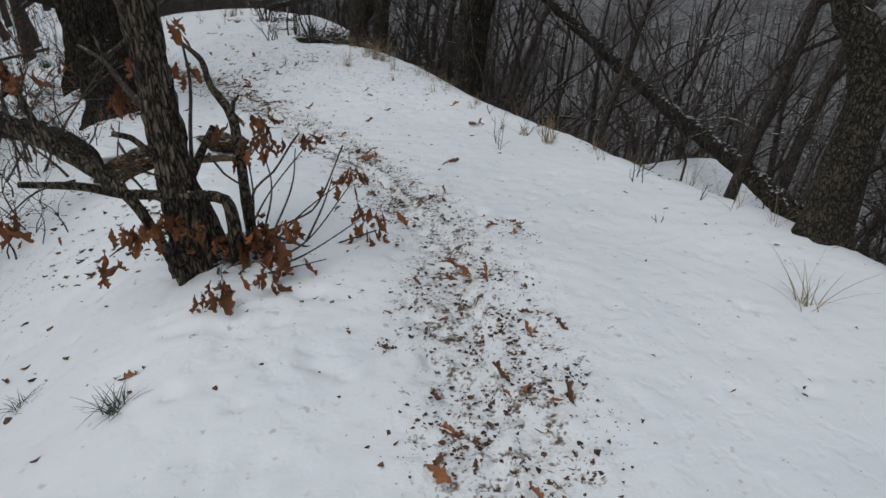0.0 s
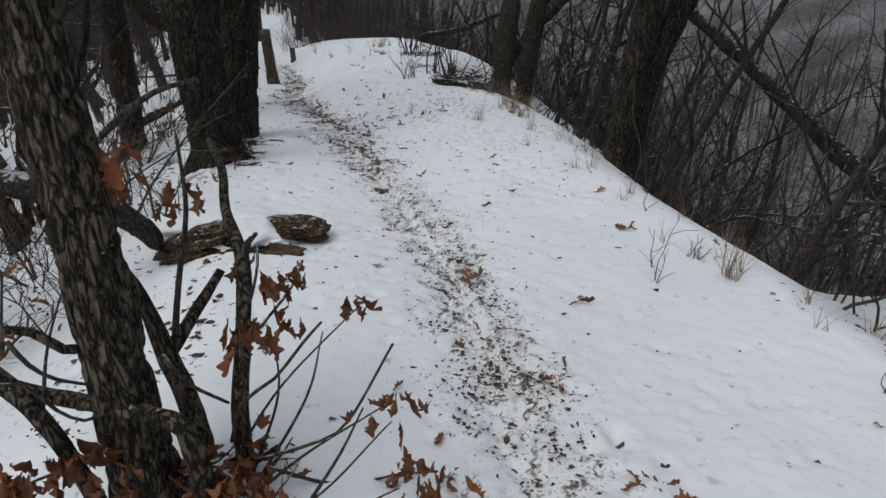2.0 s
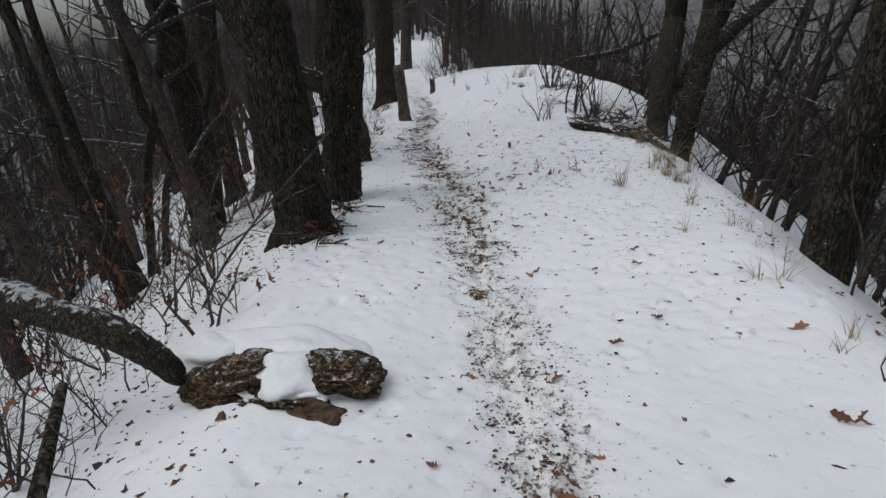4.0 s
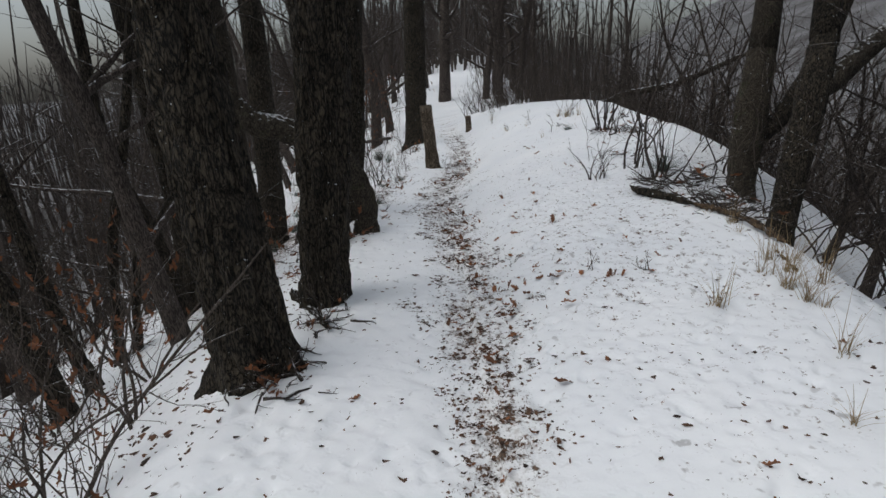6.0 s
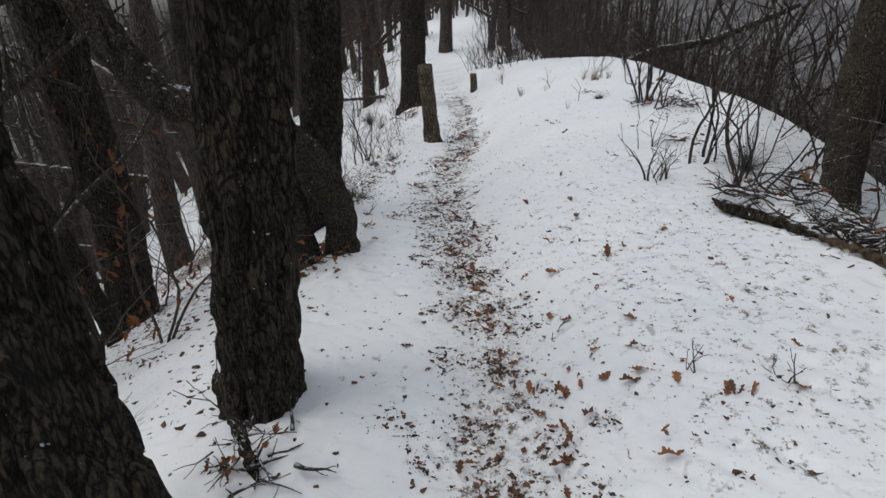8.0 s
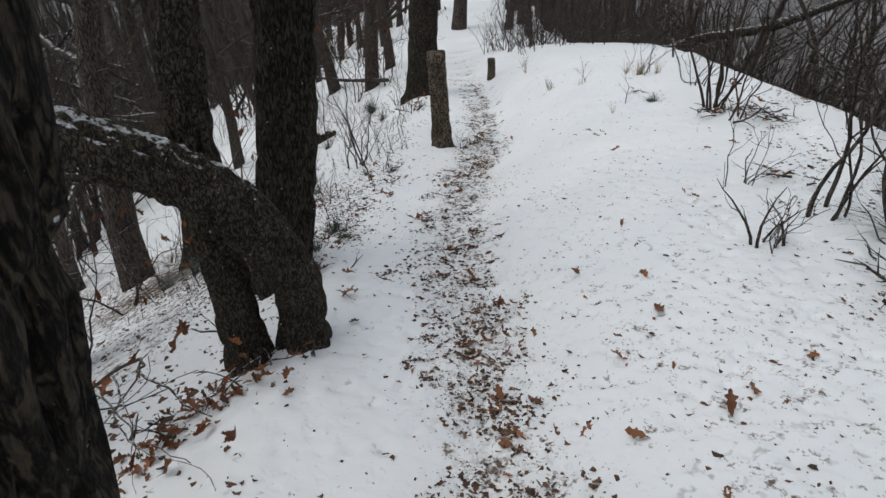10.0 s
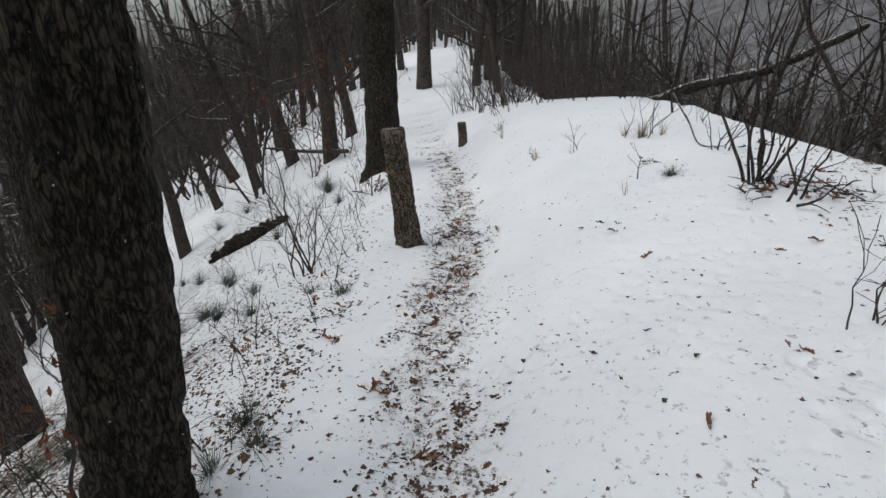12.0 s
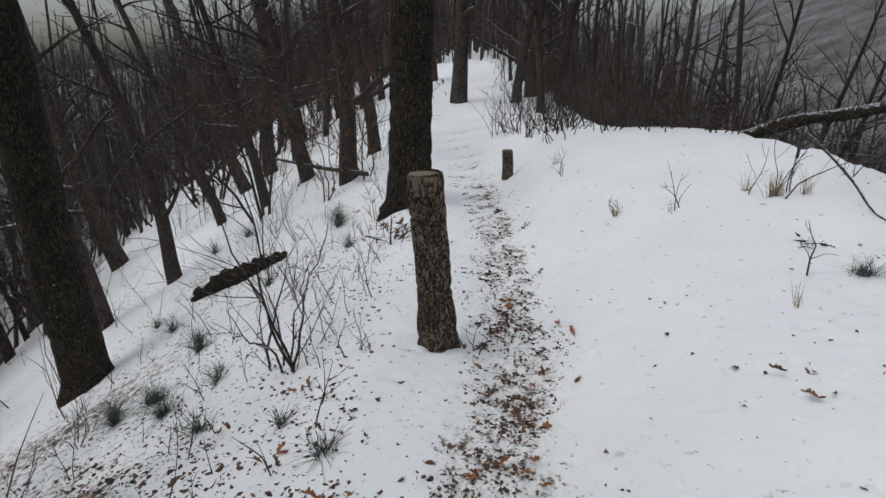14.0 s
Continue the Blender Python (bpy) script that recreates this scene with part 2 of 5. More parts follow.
def curve_points(rows, step):
    """Rows (x, y, z, r) joined by a smooth curve, a point about every step."""
    rows = [Vector(r) for r in rows]
    rows = [rows[0] * 2 - rows[1]] + rows + [rows[-1] * 2 - rows[-2]]
    out = []
    for a, b, c, d in zip(rows, rows[1:], rows[2:], rows[3:]):
        k = max(1, round((c - b).xyz.length / step))
        for i in range(k):
            t = i / k
            out.append(0.5 * (2 * b + (c - a) * t + (2 * a - 5 * b + 4 * c - d) * t * t + (3 * b - a - 3 * c + d) * t ** 3))
    out.append(rows[-2])
    return out


def tube(g, pts, sides, rough=None, cap=True):
    """A tube along pts (x, y, z, r). rough(point, angle, r) gives the radius at a place."""
    base = len(g.v)
    side = Vector((1, 0.01, 0))
    n = len(pts)
    for i, p in enumerate(pts):
        d = (pts[min(i + 1, n - 1)].xyz - pts[max(i - 1, 0)].xyz)
        d = d.normalized() if d.length > 1e-9 else Vector((0, 0, 1))
        side = side - d * side.dot(d)
        side = side.normalized() if side.length > 1e-4 else d.orthogonal().normalized()
        other = d.cross(side)
        for k in range(sides):
            a = 2 * math.pi * k / sides
            o = side * math.cos(a) + other * math.sin(a)
            r = rough(p, o, p.w) if rough else p.w
            g.v.append(tuple(p.xyz + o * r))
    for i in range(n - 1):
        for k in range(sides):
            q = (k + 1) % sides
            g.f.append((base + i * sides + k, base + i * sides + q, base + (i + 1) * sides + q, base + (i + 1) * sides + k))
    if cap:
        g.f.append(tuple(base + (n - 1) * sides + k for k in range(sides)))
        g.f.append(tuple(base + k for k in reversed(range(sides))))


def bark_relief(depth, freq, foot, flare, seed):
    """Fissured plates, with roots spreading at the foot."""
    def rough(p, o, r):
        q = Vector(((p.x + o.x * r) * freq + seed, (p.y + o.y * r) * freq, p.z * freq * 0.4))
        plates = abs(noise.noise(q)) * 1.6 + abs(noise.noise(q * 2.3)) * 0.5
        h = max(0.0, p.z - foot)
        root = flare * math.exp(-h / 0.16) * (0.75 + 0.55 * math.cos(math.atan2(o.y, o.x) * 5 + seed))
        wave = 0.05 * noise.noise(Vector((o.x * 1.5 + seed, o.y * 1.5, p.z * 0.9)))
        return r * (1 + root + wave) - depth * (1 - min(1, plates * 1.4))
    return rough


def branch(g, rng, start, way, length, r, level, sides=5, up=0.12, spread=0.9, kids=5, kink=0.13):
    """A crooked branch with lesser ones along it."""
    n = max(3, int(3 + length * (2.2 if kink < 0.2 else 6)))
    p, d = Vector(start), Vector(way).normalized()
    pts = []
    for i in range(n + 1):
        t = i / n
        pts.append(Vector((*p, max(0.0018, r * (1 - 0.82 * t)))))
        d = (d + Vector((rng.gauss(0, kink), rng.gauss(0, kink), rng.gauss(0, kink * 0.75) + up * 0.35))).normalized()
        p = p + d * (length / n)
    tube(g, pts, max(3, sides), cap=False)
    if level <= 0:
        return pts
    for k in range(kids):
        t = 0.25 + 0.72 * (k + rng.random()) / kids
        q = pts[min(n - 1, int(t * n))]
        axis = (pts[min(n, int(t * n) + 1)].xyz - q.xyz).normalized()
        off = Vector((rng.gauss(0, 1), rng.gauss(0, 1), rng.gauss(0.15, 0.6)))
        off = (off - axis * off.dot(axis)).normalized()
        branch(g, rng, q.xyz, axis * (1 - 0.45 * spread) + off * spread * 0.8, length * rng.uniform(0.35, 0.6) * (1.1 - 0.5 * t), q.w * 0.62, level - 1, sides - 1, up, spread, max(2, kids - 1), kink)
    return pts


def oak_leaf(seed, size=0.13, curl=0.5):
    """A lobed, curled dry leaf lying along +y from its stalk."""
    rng = random.Random(seed)
    g = Geo()
    n = 15
    for i in range(n):
        s = i / (n - 1)
        w = (0.03 + 0.23 * math.sin(math.pi * min(1, s * 1.02)) ** 0.8) * (1.0 + 0.3 * math.cos(s * 24 + seed)) * (0.3 + 0.7 * min(1, s * 1.8))
        if i == 0 or i == n - 1:
            w = 0.012
        bend, twist = 0.5 * curl * (s - 0.3) ** 2 + 0.05 * math.sin(s * 9 + seed), (rng.random() - 0.5) * 0.25 + (s - 0.5) * (seed % 3 - 1) * 0.9
        for side in (-1, 0, 1):
            ww = w * rng.uniform(0.75, 1.2) * side
            roll = min(1.3, curl * 0.9) * (1 if side else 0)
            lift = abs(ww) * math.sin(roll) + ww * twist + rng.gauss(0, 0.035)
            g.v.append((ww * math.cos(roll) * size, s * size, (bend + (lift if side else 0) + 0.02) * size))
    for i in range(n - 1):
        a = i * 3
        g.f += [(a, a + 1, a + 4, a + 3), (a + 1, a + 2, a + 5, a + 4)]
    return g


LEAVES = [oak_leaf(s, 0.13 + 0.012 * (s % 4), c).mesh("oak_leaf", LEAF) for s, c in ((1, 0.7), (2, 1.2), (3, 0.6), (4, 1.4), (5, 0.9), (6, 1.6), (8, 1.1))]
FALLEN = [oak_leaf(s, 0.095 + 0.01 * (s % 4), c).mesh("fallen_leaf", LEAF_FALLEN) for s, c in ((11, 0.5), (12, 0.9), (13, 0.4), (14, 1.2), (15, 0.7), (16, 1.0))]
random.seed(7)


# ---- ground: one sheet from the path to the far hills ----
def spaced(lo, hi, step, far_lo, far_hi):
    xs = list(np.arange(lo, hi, step))
    for sign, start, stop in ((1, hi, far_hi), (-1, lo - step, far_lo)):
        s, x, out = step, start, []
        while sign * (stop - x) > 0:
            out.append(x)
            s = min(s * 1.15, 14)
            x += sign * s
        xs = xs + out if sign > 0 else out[::-1] + xs
    return [float(x) for x in xs]


def make_dents():
    """Small hollows in the snow round sunken leaves and fallen clumps: (x, y, radius, depth), kept by cell."""
    rng = random.Random(91)
    cells, out = {}, []
    for i in range(16000):
        y = rng.uniform(2.2, 17.5)
        px, cx = table(PATH_X, y), table(CREST_X, y)
        x = rng.uniform(px - 2.4, cx + 0.3)
        u = x - px
        if u > 0.35:
            want = 0.16 if y < 6.5 else 0.16 + 0.62 * min(1.0, (y - 6.5) / 1.5) * (1.0 if y < 12.5 else max(0.3, 1 - (y - 12.5) / 2.5))
        elif u < -0.35:
            want = 0.28
        else:
            want = 0.55
        if rng.random() > want * (0.55 + 1.3 * noise.noise((x * 0.9, y * 0.9, 21.0)) + 0.5 * noise.noise((x * 3.1, y * 3.1, 5.0))):
            continue
        r = 0.016 + 0.03 * rng.random() ** 1.6
        d = (x, y, r, r * rng.uniform(0.3, 0.75))
        out.append(d)
        for i in range(math.floor((x - 2.2 * r) / 0.2), math.floor((x + 2.2 * r) / 0.2) + 1):
            for j in range(math.floor((y - 2.2 * r) / 0.2), math.floor((y + 2.2 * r) / 0.2) + 1):
                cells.setdefault((i, j), []).append(d)
    return cells, out


DENT_CELLS, DENTS = make_dents()


def bumps(x, y, u):
    z = 0.035 * noise.noise((x * 0.8, y * 0.8, 3.1)) + 0.014 * noise.noise((x * 2.6, y * 2.6, 7.7))
    dent = max(0.0, noise.noise((x * 6.5, y * 6.5, 4.4)) - 0.3) + 0.7 * max(0.0, noise.noise((x * 12, y * 12, 8.4)) - 0.3)
    z -= 0.06 * dent * max(0.12, 0.5 + 1.1 * noise.noise((x * 0.45, y * 0.45, 1.0))) * (0.25 if u > 0.4 and y < 6.5 else 1.0)
    tread = math.exp(-(u / 0.38) ** 2)
    z += tread * (-0.035 + 0.022 * noise.noise((x * 9, y * 9, 1.3)) + 0.016 * noise.noise((x * 19, y * 19, 5.3)))
    z += 0.006 * noise.noise((x * 11, y * 11, 9.3))
    for a, b, r, deep in DENT_CELLS.get((math.floor(x / 0.2), math.floor(y / 0.2)), ()):
        q = ((x - a) ** 2 + (y - b) ** 2) / (r * r)
        if q < 4.8:
            z -= deep * math.exp(-q) - 0.25 * deep * math.exp(-(q - 2.2) ** 2)
    return z


def surface(x, y):
    return land(x, y) + bumps(x, y, x - table(PATH_X, y))


def trod_at(x, y):
    u = x - table(PATH_X, y)
    u += 0.16 * noise.noise((x * 1.3, y * 1.3, 2.0))
    return math.exp(-(abs(u) / (0.4 if 8.3 < y < 12.5 else 0.34)) ** 3) * (0.88 + 0.4 * noise.noise((x * 2.2, y * 2.2, 6.0)))


def build_ground():
    xs, ys = spaced(-8.2, 2.2, 0.026, -420, 420), spaced(1.4, 15.0, 0.026, -120, 560)
    verts, cover = [], []
    for y in ys:
        px, cx, sh = table(PATH_X, y), table(CREST_X, y), table(SHELF, y)
        for x in xs:
            u = x - px
            near = -25 < x < 12 and -6 < y < 40
            z = land(x, y) + (bumps(x, y, u) if near else 0.5 * noise.noise((x * 0.12, y * 0.12, 3.0)))
            verts.append((x, y, z))
            right, left = x - cx, -u - sh
            trod = trod_at(x, y) if near else 0.0
            rim = min(1.0, max(0.0, (right + 0.3) / 1.2))
            # the last term also brings out the painted dimple shade on the bank
            litter = rim * 0.3 if right > -0.3 else (min(0.75, max(0.0, left / 2.5)) * (0.36 + 0.5 * math.exp(-((y - 11.8) / 1.6) ** 2) + 0.6 * noise.noise((x * 0.5, y * 0.5, 4.0))) if left > 0 else 0.1 + 0.27 * math.exp(-((y - 10.3) / 2.6) ** 2) * min(1.0, max(0.0, u)))
            wooded = min(1.0, max(0.0, (right - 9) / 12, (left - 14) / 12))
            cover.append((trod, max(0.0, litter), wooded, 1.0))
    nx = len(xs)
    faces = [(j * nx + i, j * nx + i + 1, (j + 1) * nx + i + 1, (j + 1) * nx + i) for j in range(len(ys) - 1) for i in range(nx - 1)]
    me = bpy.data.meshes.new("ground")
    me.from_pydata(verts, [], faces)
    a = me.color_attributes.new("cover", "FLOAT_COLOR", "POINT")
    a.data.foreach_set("color", np.array(cover, dtype=np.float32).ravel())
    me.polygons.foreach_set("use_smooth", [True] * len(me.polygons))
    me.materials.append(GROUND)
    tagged(new("ground", me), "snow-covered ridge with a trodden leafy footpath", "ground", kind="structure")


build_ground()


# ---- trees beside the path ----
def crown(rng, rows, count, reach, low=0.3, level=2):
    """Bare limbs from the upper part of a trunk."""
    g = Geo()
    for k in range(count):
        t = low + (1 - low) * (k + rng.random()) / count
        i = min(len(rows) - 2, int(t * (len(rows) - 1)))
        q = rows[i]
        a = rng.uniform(0, 6.28)
        branch(g, rng, q.xyz, (math.cos(a), math.sin(a), rng.uniform(0.3, 1.0)), reach * rng.uniform(0.6, 1.1) * (1.15 - 0.6 * t), min(0.06, q.w * 0.5), level, 4, 0.12, 0.9, 3)
    return g


def big_tree(rows, label, mat=None, seed=1, height=11, flare=0.35, depth=0.022, sides=84, name="tree", group="large trees along the ridge path", limbs=9, freq=9.0):
    """rows: (x, y, z, r) of the trunk that can be seen; it goes on to the given height."""
    rng = random.Random(seed)
    mat = mat or BARK_DARK
    x, y, z, r = rows[0]
    tree = thing(name, (x, y, z), label, "tree", group)
    local = [(a - x, b - y, c - z, d) for a, b, c, d in rows]
    local.insert(0, (local[0][0], local[0][1], -0.35, local[0][3]))
    g = Geo()
    tube(g, curve_points(local, 0.035), sides, bark_relief(depth, freq, 0.0, flare, seed * 1.7))
    part("trunk", g, mat, tree)
    a, b = Vector(local[-1]), Vector(local[-2])
    way = (a.xyz - b.xyz).normalized()
    top = [a - Vector((*(way * 0.05), 0))]
    p, d = a.xyz, way
    n = 14
    for i in range(n):
        d = (d * 0.9 + Vector((rng.gauss(0, 0.05), rng.gauss(0, 0.05), 0.16))).normalized()
        p = p + d * max(0.3, (height - a.z) / n)
        top.append(Vector((*p, a.w * (1 - 0.9 * (i + 1) / n))))
    g = Geo()
    tube(g, top, 14)
    part("upper_trunk", g, mat, tree)
    part("crown", crown(rng, top, limbs, 3.0), BARK_THIN, tree, "bare leafless limbs and twigs")
    return tree


DARK = "large dark fissured-bark tree trunk beside the snowy path"
big_tree([(-3.77, 7.37, 0.03, 0.265), (-3.82, 7.35, 1.04, 0.24), (-3.88, 7.31, 2.13, 0.22), (-3.93, 7.29, 3.3, 0.2)], "thick dark fissured trunk with roots in the snow bank", seed=3, depth=0.05, flare=0.55, sides=112)
big_tree([(-4.12, 8.38, 0.18, 0.215), (-3.99, 8.43, 1.4, 0.215), (-3.93, 8.47, 2.1, 0.22), (-3.88, 8.5, 3.3, 0.21)], "straight thick dark trunk close to the path", seed=5, depth=0.044, sides=104, flare=0.12)
big_tree([(-5.1, 10.12, 0.1, 0.138), (-5.09, 10.1, 0.27, 0.135), (-5.06, 10.07, 0.56, 0.14), (-5.09, 9.94, 0.86, 0.144), (-5.14, 9.77, 1.12, 0.144), (-5.26, 9.58, 1.3, 0.141), (-5.44, 9.38, 1.43, 0.137), (-5.75, 9.12, 1.6, 0.13), (-6.1, 8.95, 2.3, 0.12), (-6.25, 8.9, 3.2, 0.11)], "arching mossy trunk with snow along its top", BARK_MOSSY, seed=7, depth=0.032, height=8, sides=96, freq=13)
big_tree([(-5.28, 9.87, -0.02, 0.125), (-5.36, 9.84, 0.85, 0.112), (-5.38, 9.83, 1.52, 0.108), (-5.33, 9.87, 2.2, 0.1), (-5.3, 9.92, 3.2, 0.095)], "slender dark mossy trunk beside the arching one", BARK_MOSSY, seed=9, depth=0.028, height=9, sides=84, freq=13)
big_tree([(-6.05, 10.78, 0.06, 0.21), (-5.94, 10.83, 0.8, 0.205), (-5.86, 10.87, 1.5, 0.205), (-5.8, 10.9, 2.4, 0.19), (-5.73, 10.93, 3.4, 0.18)], "dark upright trunk on the path's edge", seed=11, depth=0.038, sides=96)
big_tree([(-9.0, 11.98, -1.2, 0.25), (-8.96, 12.02, -0.1, 0.23), (-8.94, 12.05, 0.9, 0.22), (-8.9, 12.1, 2.4, 0.2)], "thick dark trunk on the slope below the path", seed=29, sides=56)
big_tree([(-9.42, 17.3, 0.0, 0.3), (-9.4, 17.36, 1.28, 0.27), (-9.37, 17.42, 2.61, 0.265), (-9.33, 17.45, 3.6, 0.25)], "broad dark fissured trunk behind the weathered post", seed=13, depth=0.028, sides=64, flare=0.5)
big_tree([(0.41, 8.5, 0.0, 0.16), (0.45, 8.5, 0.9, 0.15), (0.55, 8.52, 1.95, 0.15), (0.62, 8.55, 3.2, 0.13)], "dark trunk at the top of the drop", seed=15, depth=0.018, sides=60, flare=0.2)
big_tree([(0.5, 8.6, -0.05, 0.13), (0.62, 8.62, 1.0, 0.13), (0.95, 8.72, 2.0, 0.13), (1.15, 8.8, 3.2, 0.11)], "second dark stem leaning out over the drop", seed=16, depth=0.018, sides=56, flare=0.15)
big_tree([(-1.03, 11.86, 0.03, 0.134), (-1.00, 12.13, 0.59, 0.147), (-0.95, 12.38, 1.07, 0.154), (-0.91, 12.64, 1.60, 0.160), (-0.88, 12.88, 2.07, 0.141)], "dark forked trunk on the bank's crest", seed=17, depth=0.02, sides=60, flare=0.2)
big_tree([(-0.90, 12.57, 1.42, 0.109), (-0.70, 12.80, 1.65, 0.115), (-0.47, 13.06, 1.91, 0.109), (-0.19, 13.35, 2.17, 0.096)], "leaning limb-like stem of the forked tree with snow on top", BARK_MOSSY, seed=18, depth=0.015, sides=48, flare=0.0, height=7)
big_tree([(-1.57, 13.43, 0.11, 0.169), (-1.58, 13.63, 0.59, 0.189), (-1.58, 13.83, 1.03, 0.210), (-1.57, 14.03, 1.47, 0.203), (-1.55, 14.27, 1.98, 0.176)], "thick snow-dusted trunk leaning out over the slope", BARK_MOSSY, seed=19, depth=0.022, sides=64, flare=0.2)
big_tree([(2.1, 3.53, -0.05, 0.125), (2.12, 3.53, 0.41, 0.115), (2.15, 3.53, 0.77, 0.1), (2.03, 3.53, 1.1, 0.085), (1.89, 3.53, 1.3, 0.07), (1.8, 3.55, 2.2, 0.06)], "crooked dark trunk with a hollow at the slope's edge", BARK_MOSSY, seed=21, depth=0.016, sides=56, flare=0.4, height=5)
big_tree([(-12.75, 14.4, -2.3, 0.3), (-12.82, 14.35, -0.29, 0.29), (-12.82, 14.36, 1.69, 0.28)], "thick dark trunk standing down the snowy slope", seed=23, sides=40)
big_tree([(-8.12, 9.7, -1.26, 0.27), (-8.08, 9.78, -0.09, 0.25), (-8.12, 9.72, 1.52, 0.24), (-8.2, 9.65, 2.6, 0.22)], "thick dark leaning trunk on the slope below the path", seed=25, sides=72, depth=0.035)
big_tree([(-7.8, 9.34, -1.2, 0.1), (-7.84, 9.29, -0.79, 0.095), (-7.93, 9.16, 0.14, 0.09), (-8.05, 8.94, 0.92, 0.085), (-8.09, 8.88, 1.69, 0.08), (-8.07, 8.9, 2.45, 0.07)], "dark stem leaning across the thick trunk below the path", seed=26, sides=32, height=6)
SLIM = "slim dark leaning stem on the slope below the path"
big_tree([(-6.68, 7.25, -1.15, 0.11), (-6.79, 7.18, -0.37, 0.1), (-6.95, 7.1, 0.4, 0.09)], SLIM, seed=43, sides=32, height=6)
big_tree([(-7.18, 7.75, -1.25, 0.09), (-7.35, 7.64, -0.33, 0.08), (-7.5, 7.54, 1.07, 0.07)], SLIM, seed=44, sides=32, height=6)
big_tree([(-7.9, 8.39, -1.4, 0.07), (-7.71, 8.51, 0.04, 0.065), (-7.41, 8.71, 1.17, 0.06)], SLIM, seed=45, sides=28, height=6)
big_tree([(-7.88, 8.62, -1.35, 0.06), (-7.65, 8.77, -0.03, 0.055), (-7.3, 9.0, 0.45, 0.05)], SLIM, seed=46, sides=28, height=5)

# woods down the left slope and ahead: upright trunks with bare crowns
WOODS = [(-16.13, 16.16, 0.2, -6, -3), (-15.39, 17.33, 0.15, -7, -3), (-15.44, 21.16, 0.18, -8, -4), (-20.19, 23.96, 0.23, -4, -2), (-12.65, 19.64, 0.185, -3, -2), (-13.46, 21.46, 0.14, -1, 0),
         (-19.98, 22.72, 0.2, -18, -10), (-22.53, 19.73, 0.28, -9, -4), (-17.48, 20.03, 0.125, -9, -5), (-15.73, 28.73, 0.29, 0, 0), (-14.02, 30.95, 0.2, -1, 0), (-15.19, 35.1, 0.19, 0, 0),
         (-23.5, 28.5, 0.24, -4, -2), (-18.6, 27.5, 0.15, -2, 0), (-10.66, 11.82, 0.22, -7, -4), (-11.2, 8.4, 0.2, -5, 0), (-8.7, 5.2, 0.18, -6, 0), (-6.4, 8.4, 0.11, -14, 0), (-7.6, 6.3, 0.1, -20, 3)]


def wood_tree(seed, r=0.15, height=10.0, level=2, limbs=10, low=0.22):
    """A slim upright tree with its bare crown, to be repeated."""
    rng = random.Random(seed)
    tree = thing("woodland_tree", (0, 0, 0), "slim dark leafless tree standing in the snowy woods", "tree", "trees of the woods")
    rows, p, d = [], Vector((0, 0, -0.5)), Vector((0, 0, 1))
    n = 20
    for i in range(n + 1):
        t = i / n
        rows.append(Vector((*p, r * (1.25 - 0.25 * min(1, t * 8)) * (1 - 0.85 * t))))
        d = (d + Vector((rng.gauss(0, 0.045), rng.gauss(0, 0.045), 0.12))).normalized()
        p = p + d * (height / n)
    g = Geo()
    tube(g, rows, 11)
    part("trunk", g, BARK_THIN, tree)
    part("crown", crown(rng, rows, limbs, 2.6, low, level), BARK_THIN, tree, "bare limbs and twigs")
    return tree


def hazel(seed):
    """A many-stemmed small tree, branched from the ground up."""
    rng = random.Random(seed)
    tree = thing("bushy_tree", (0, 0, 0), "many-stemmed leafless small tree with tangled twigs", "tree", "bushy trees of the woods")
    for k in range(4):
        g = Geo()
        a = 1.57 * k + rng.uniform(-0.5, 0.5)
        branch(g, rng, (0.12 * math.cos(a), 0.12 * math.sin(a), -0.3), (0.3 * math.cos(a), 0.3 * math.sin(a), 1), rng.uniform(3.6, 5.2), 0.045, 2, 5, 0.08, 0.85, 7, 0.15)
        part("stem", g, BARK_THIN, tree)
    return tree


PROTO = [wood_tree(31, 0.15, 10.0, 2, 13), wood_tree(32, 0.15, 9, 2, 13), wood_tree(33, 0.13, 11, 2, 15, 0.15), wood_tree(34, 0.1, 7, 2, 15, 0.08), hazel(36), hazel(37)]
taken = set()


def plant(k, x, y, r, lx, ly, z=None, turn=0.0, tall=1.0):
    """Stand one of the prototypes at (x, y) with trunk radius r, leaning lx, ly degrees."""
    proto, pr = PROTO[k], (0.15, 0.15, 0.13, 0.1, 0.1, 0.1)[k]
    s = r / pr
    zs = tall * (0.55 + 0.45 * s)
    m = Matrix.Translation((x, y, land(x, y) if z is None else z)) @ pose(0, 0, 0, -ly, lx, 0) @ pose(0, 0, 0, 0, 0, turn) @ Matrix.Diagonal((s, s, zs, 1))
    if k not in taken:
        taken.add(k)
        proto.matrix_basis = m
        return proto
    return copy_thing_at(proto, m)


def copy_thing_at(ob, m):
    old = ob.matrix_basis.copy()
    ob.matrix_basis = Matrix.Identity(4)
    c = copy_thing(ob, m)
    ob.matrix_basis = old
    return c


rng = random.Random(5)
for i, (x, y, r, lx, ly) in enumerate(WOODS):
    plant(i % 3, x, y, r, lx, ly, turn=rng.uniform(0, 360))
# down the right-hand slope, leaning out to the light
for i in range(84):
    y = rng.uniform(1.0, 34)
    d = 0.9 + 22 * rng.random() ** 1.5
    x = table(CREST_X, y) + d
    plant(rng.choice((1, 2, 3, 3)), x, y, min(rng.uniform(0.045, 0.13), 0.032 + 0.014 * d), rng.uniform(0, 22), rng.uniform(-8, 8), turn=rng.uniform(0, 360), tall=rng.uniform(0.7, 1.0))
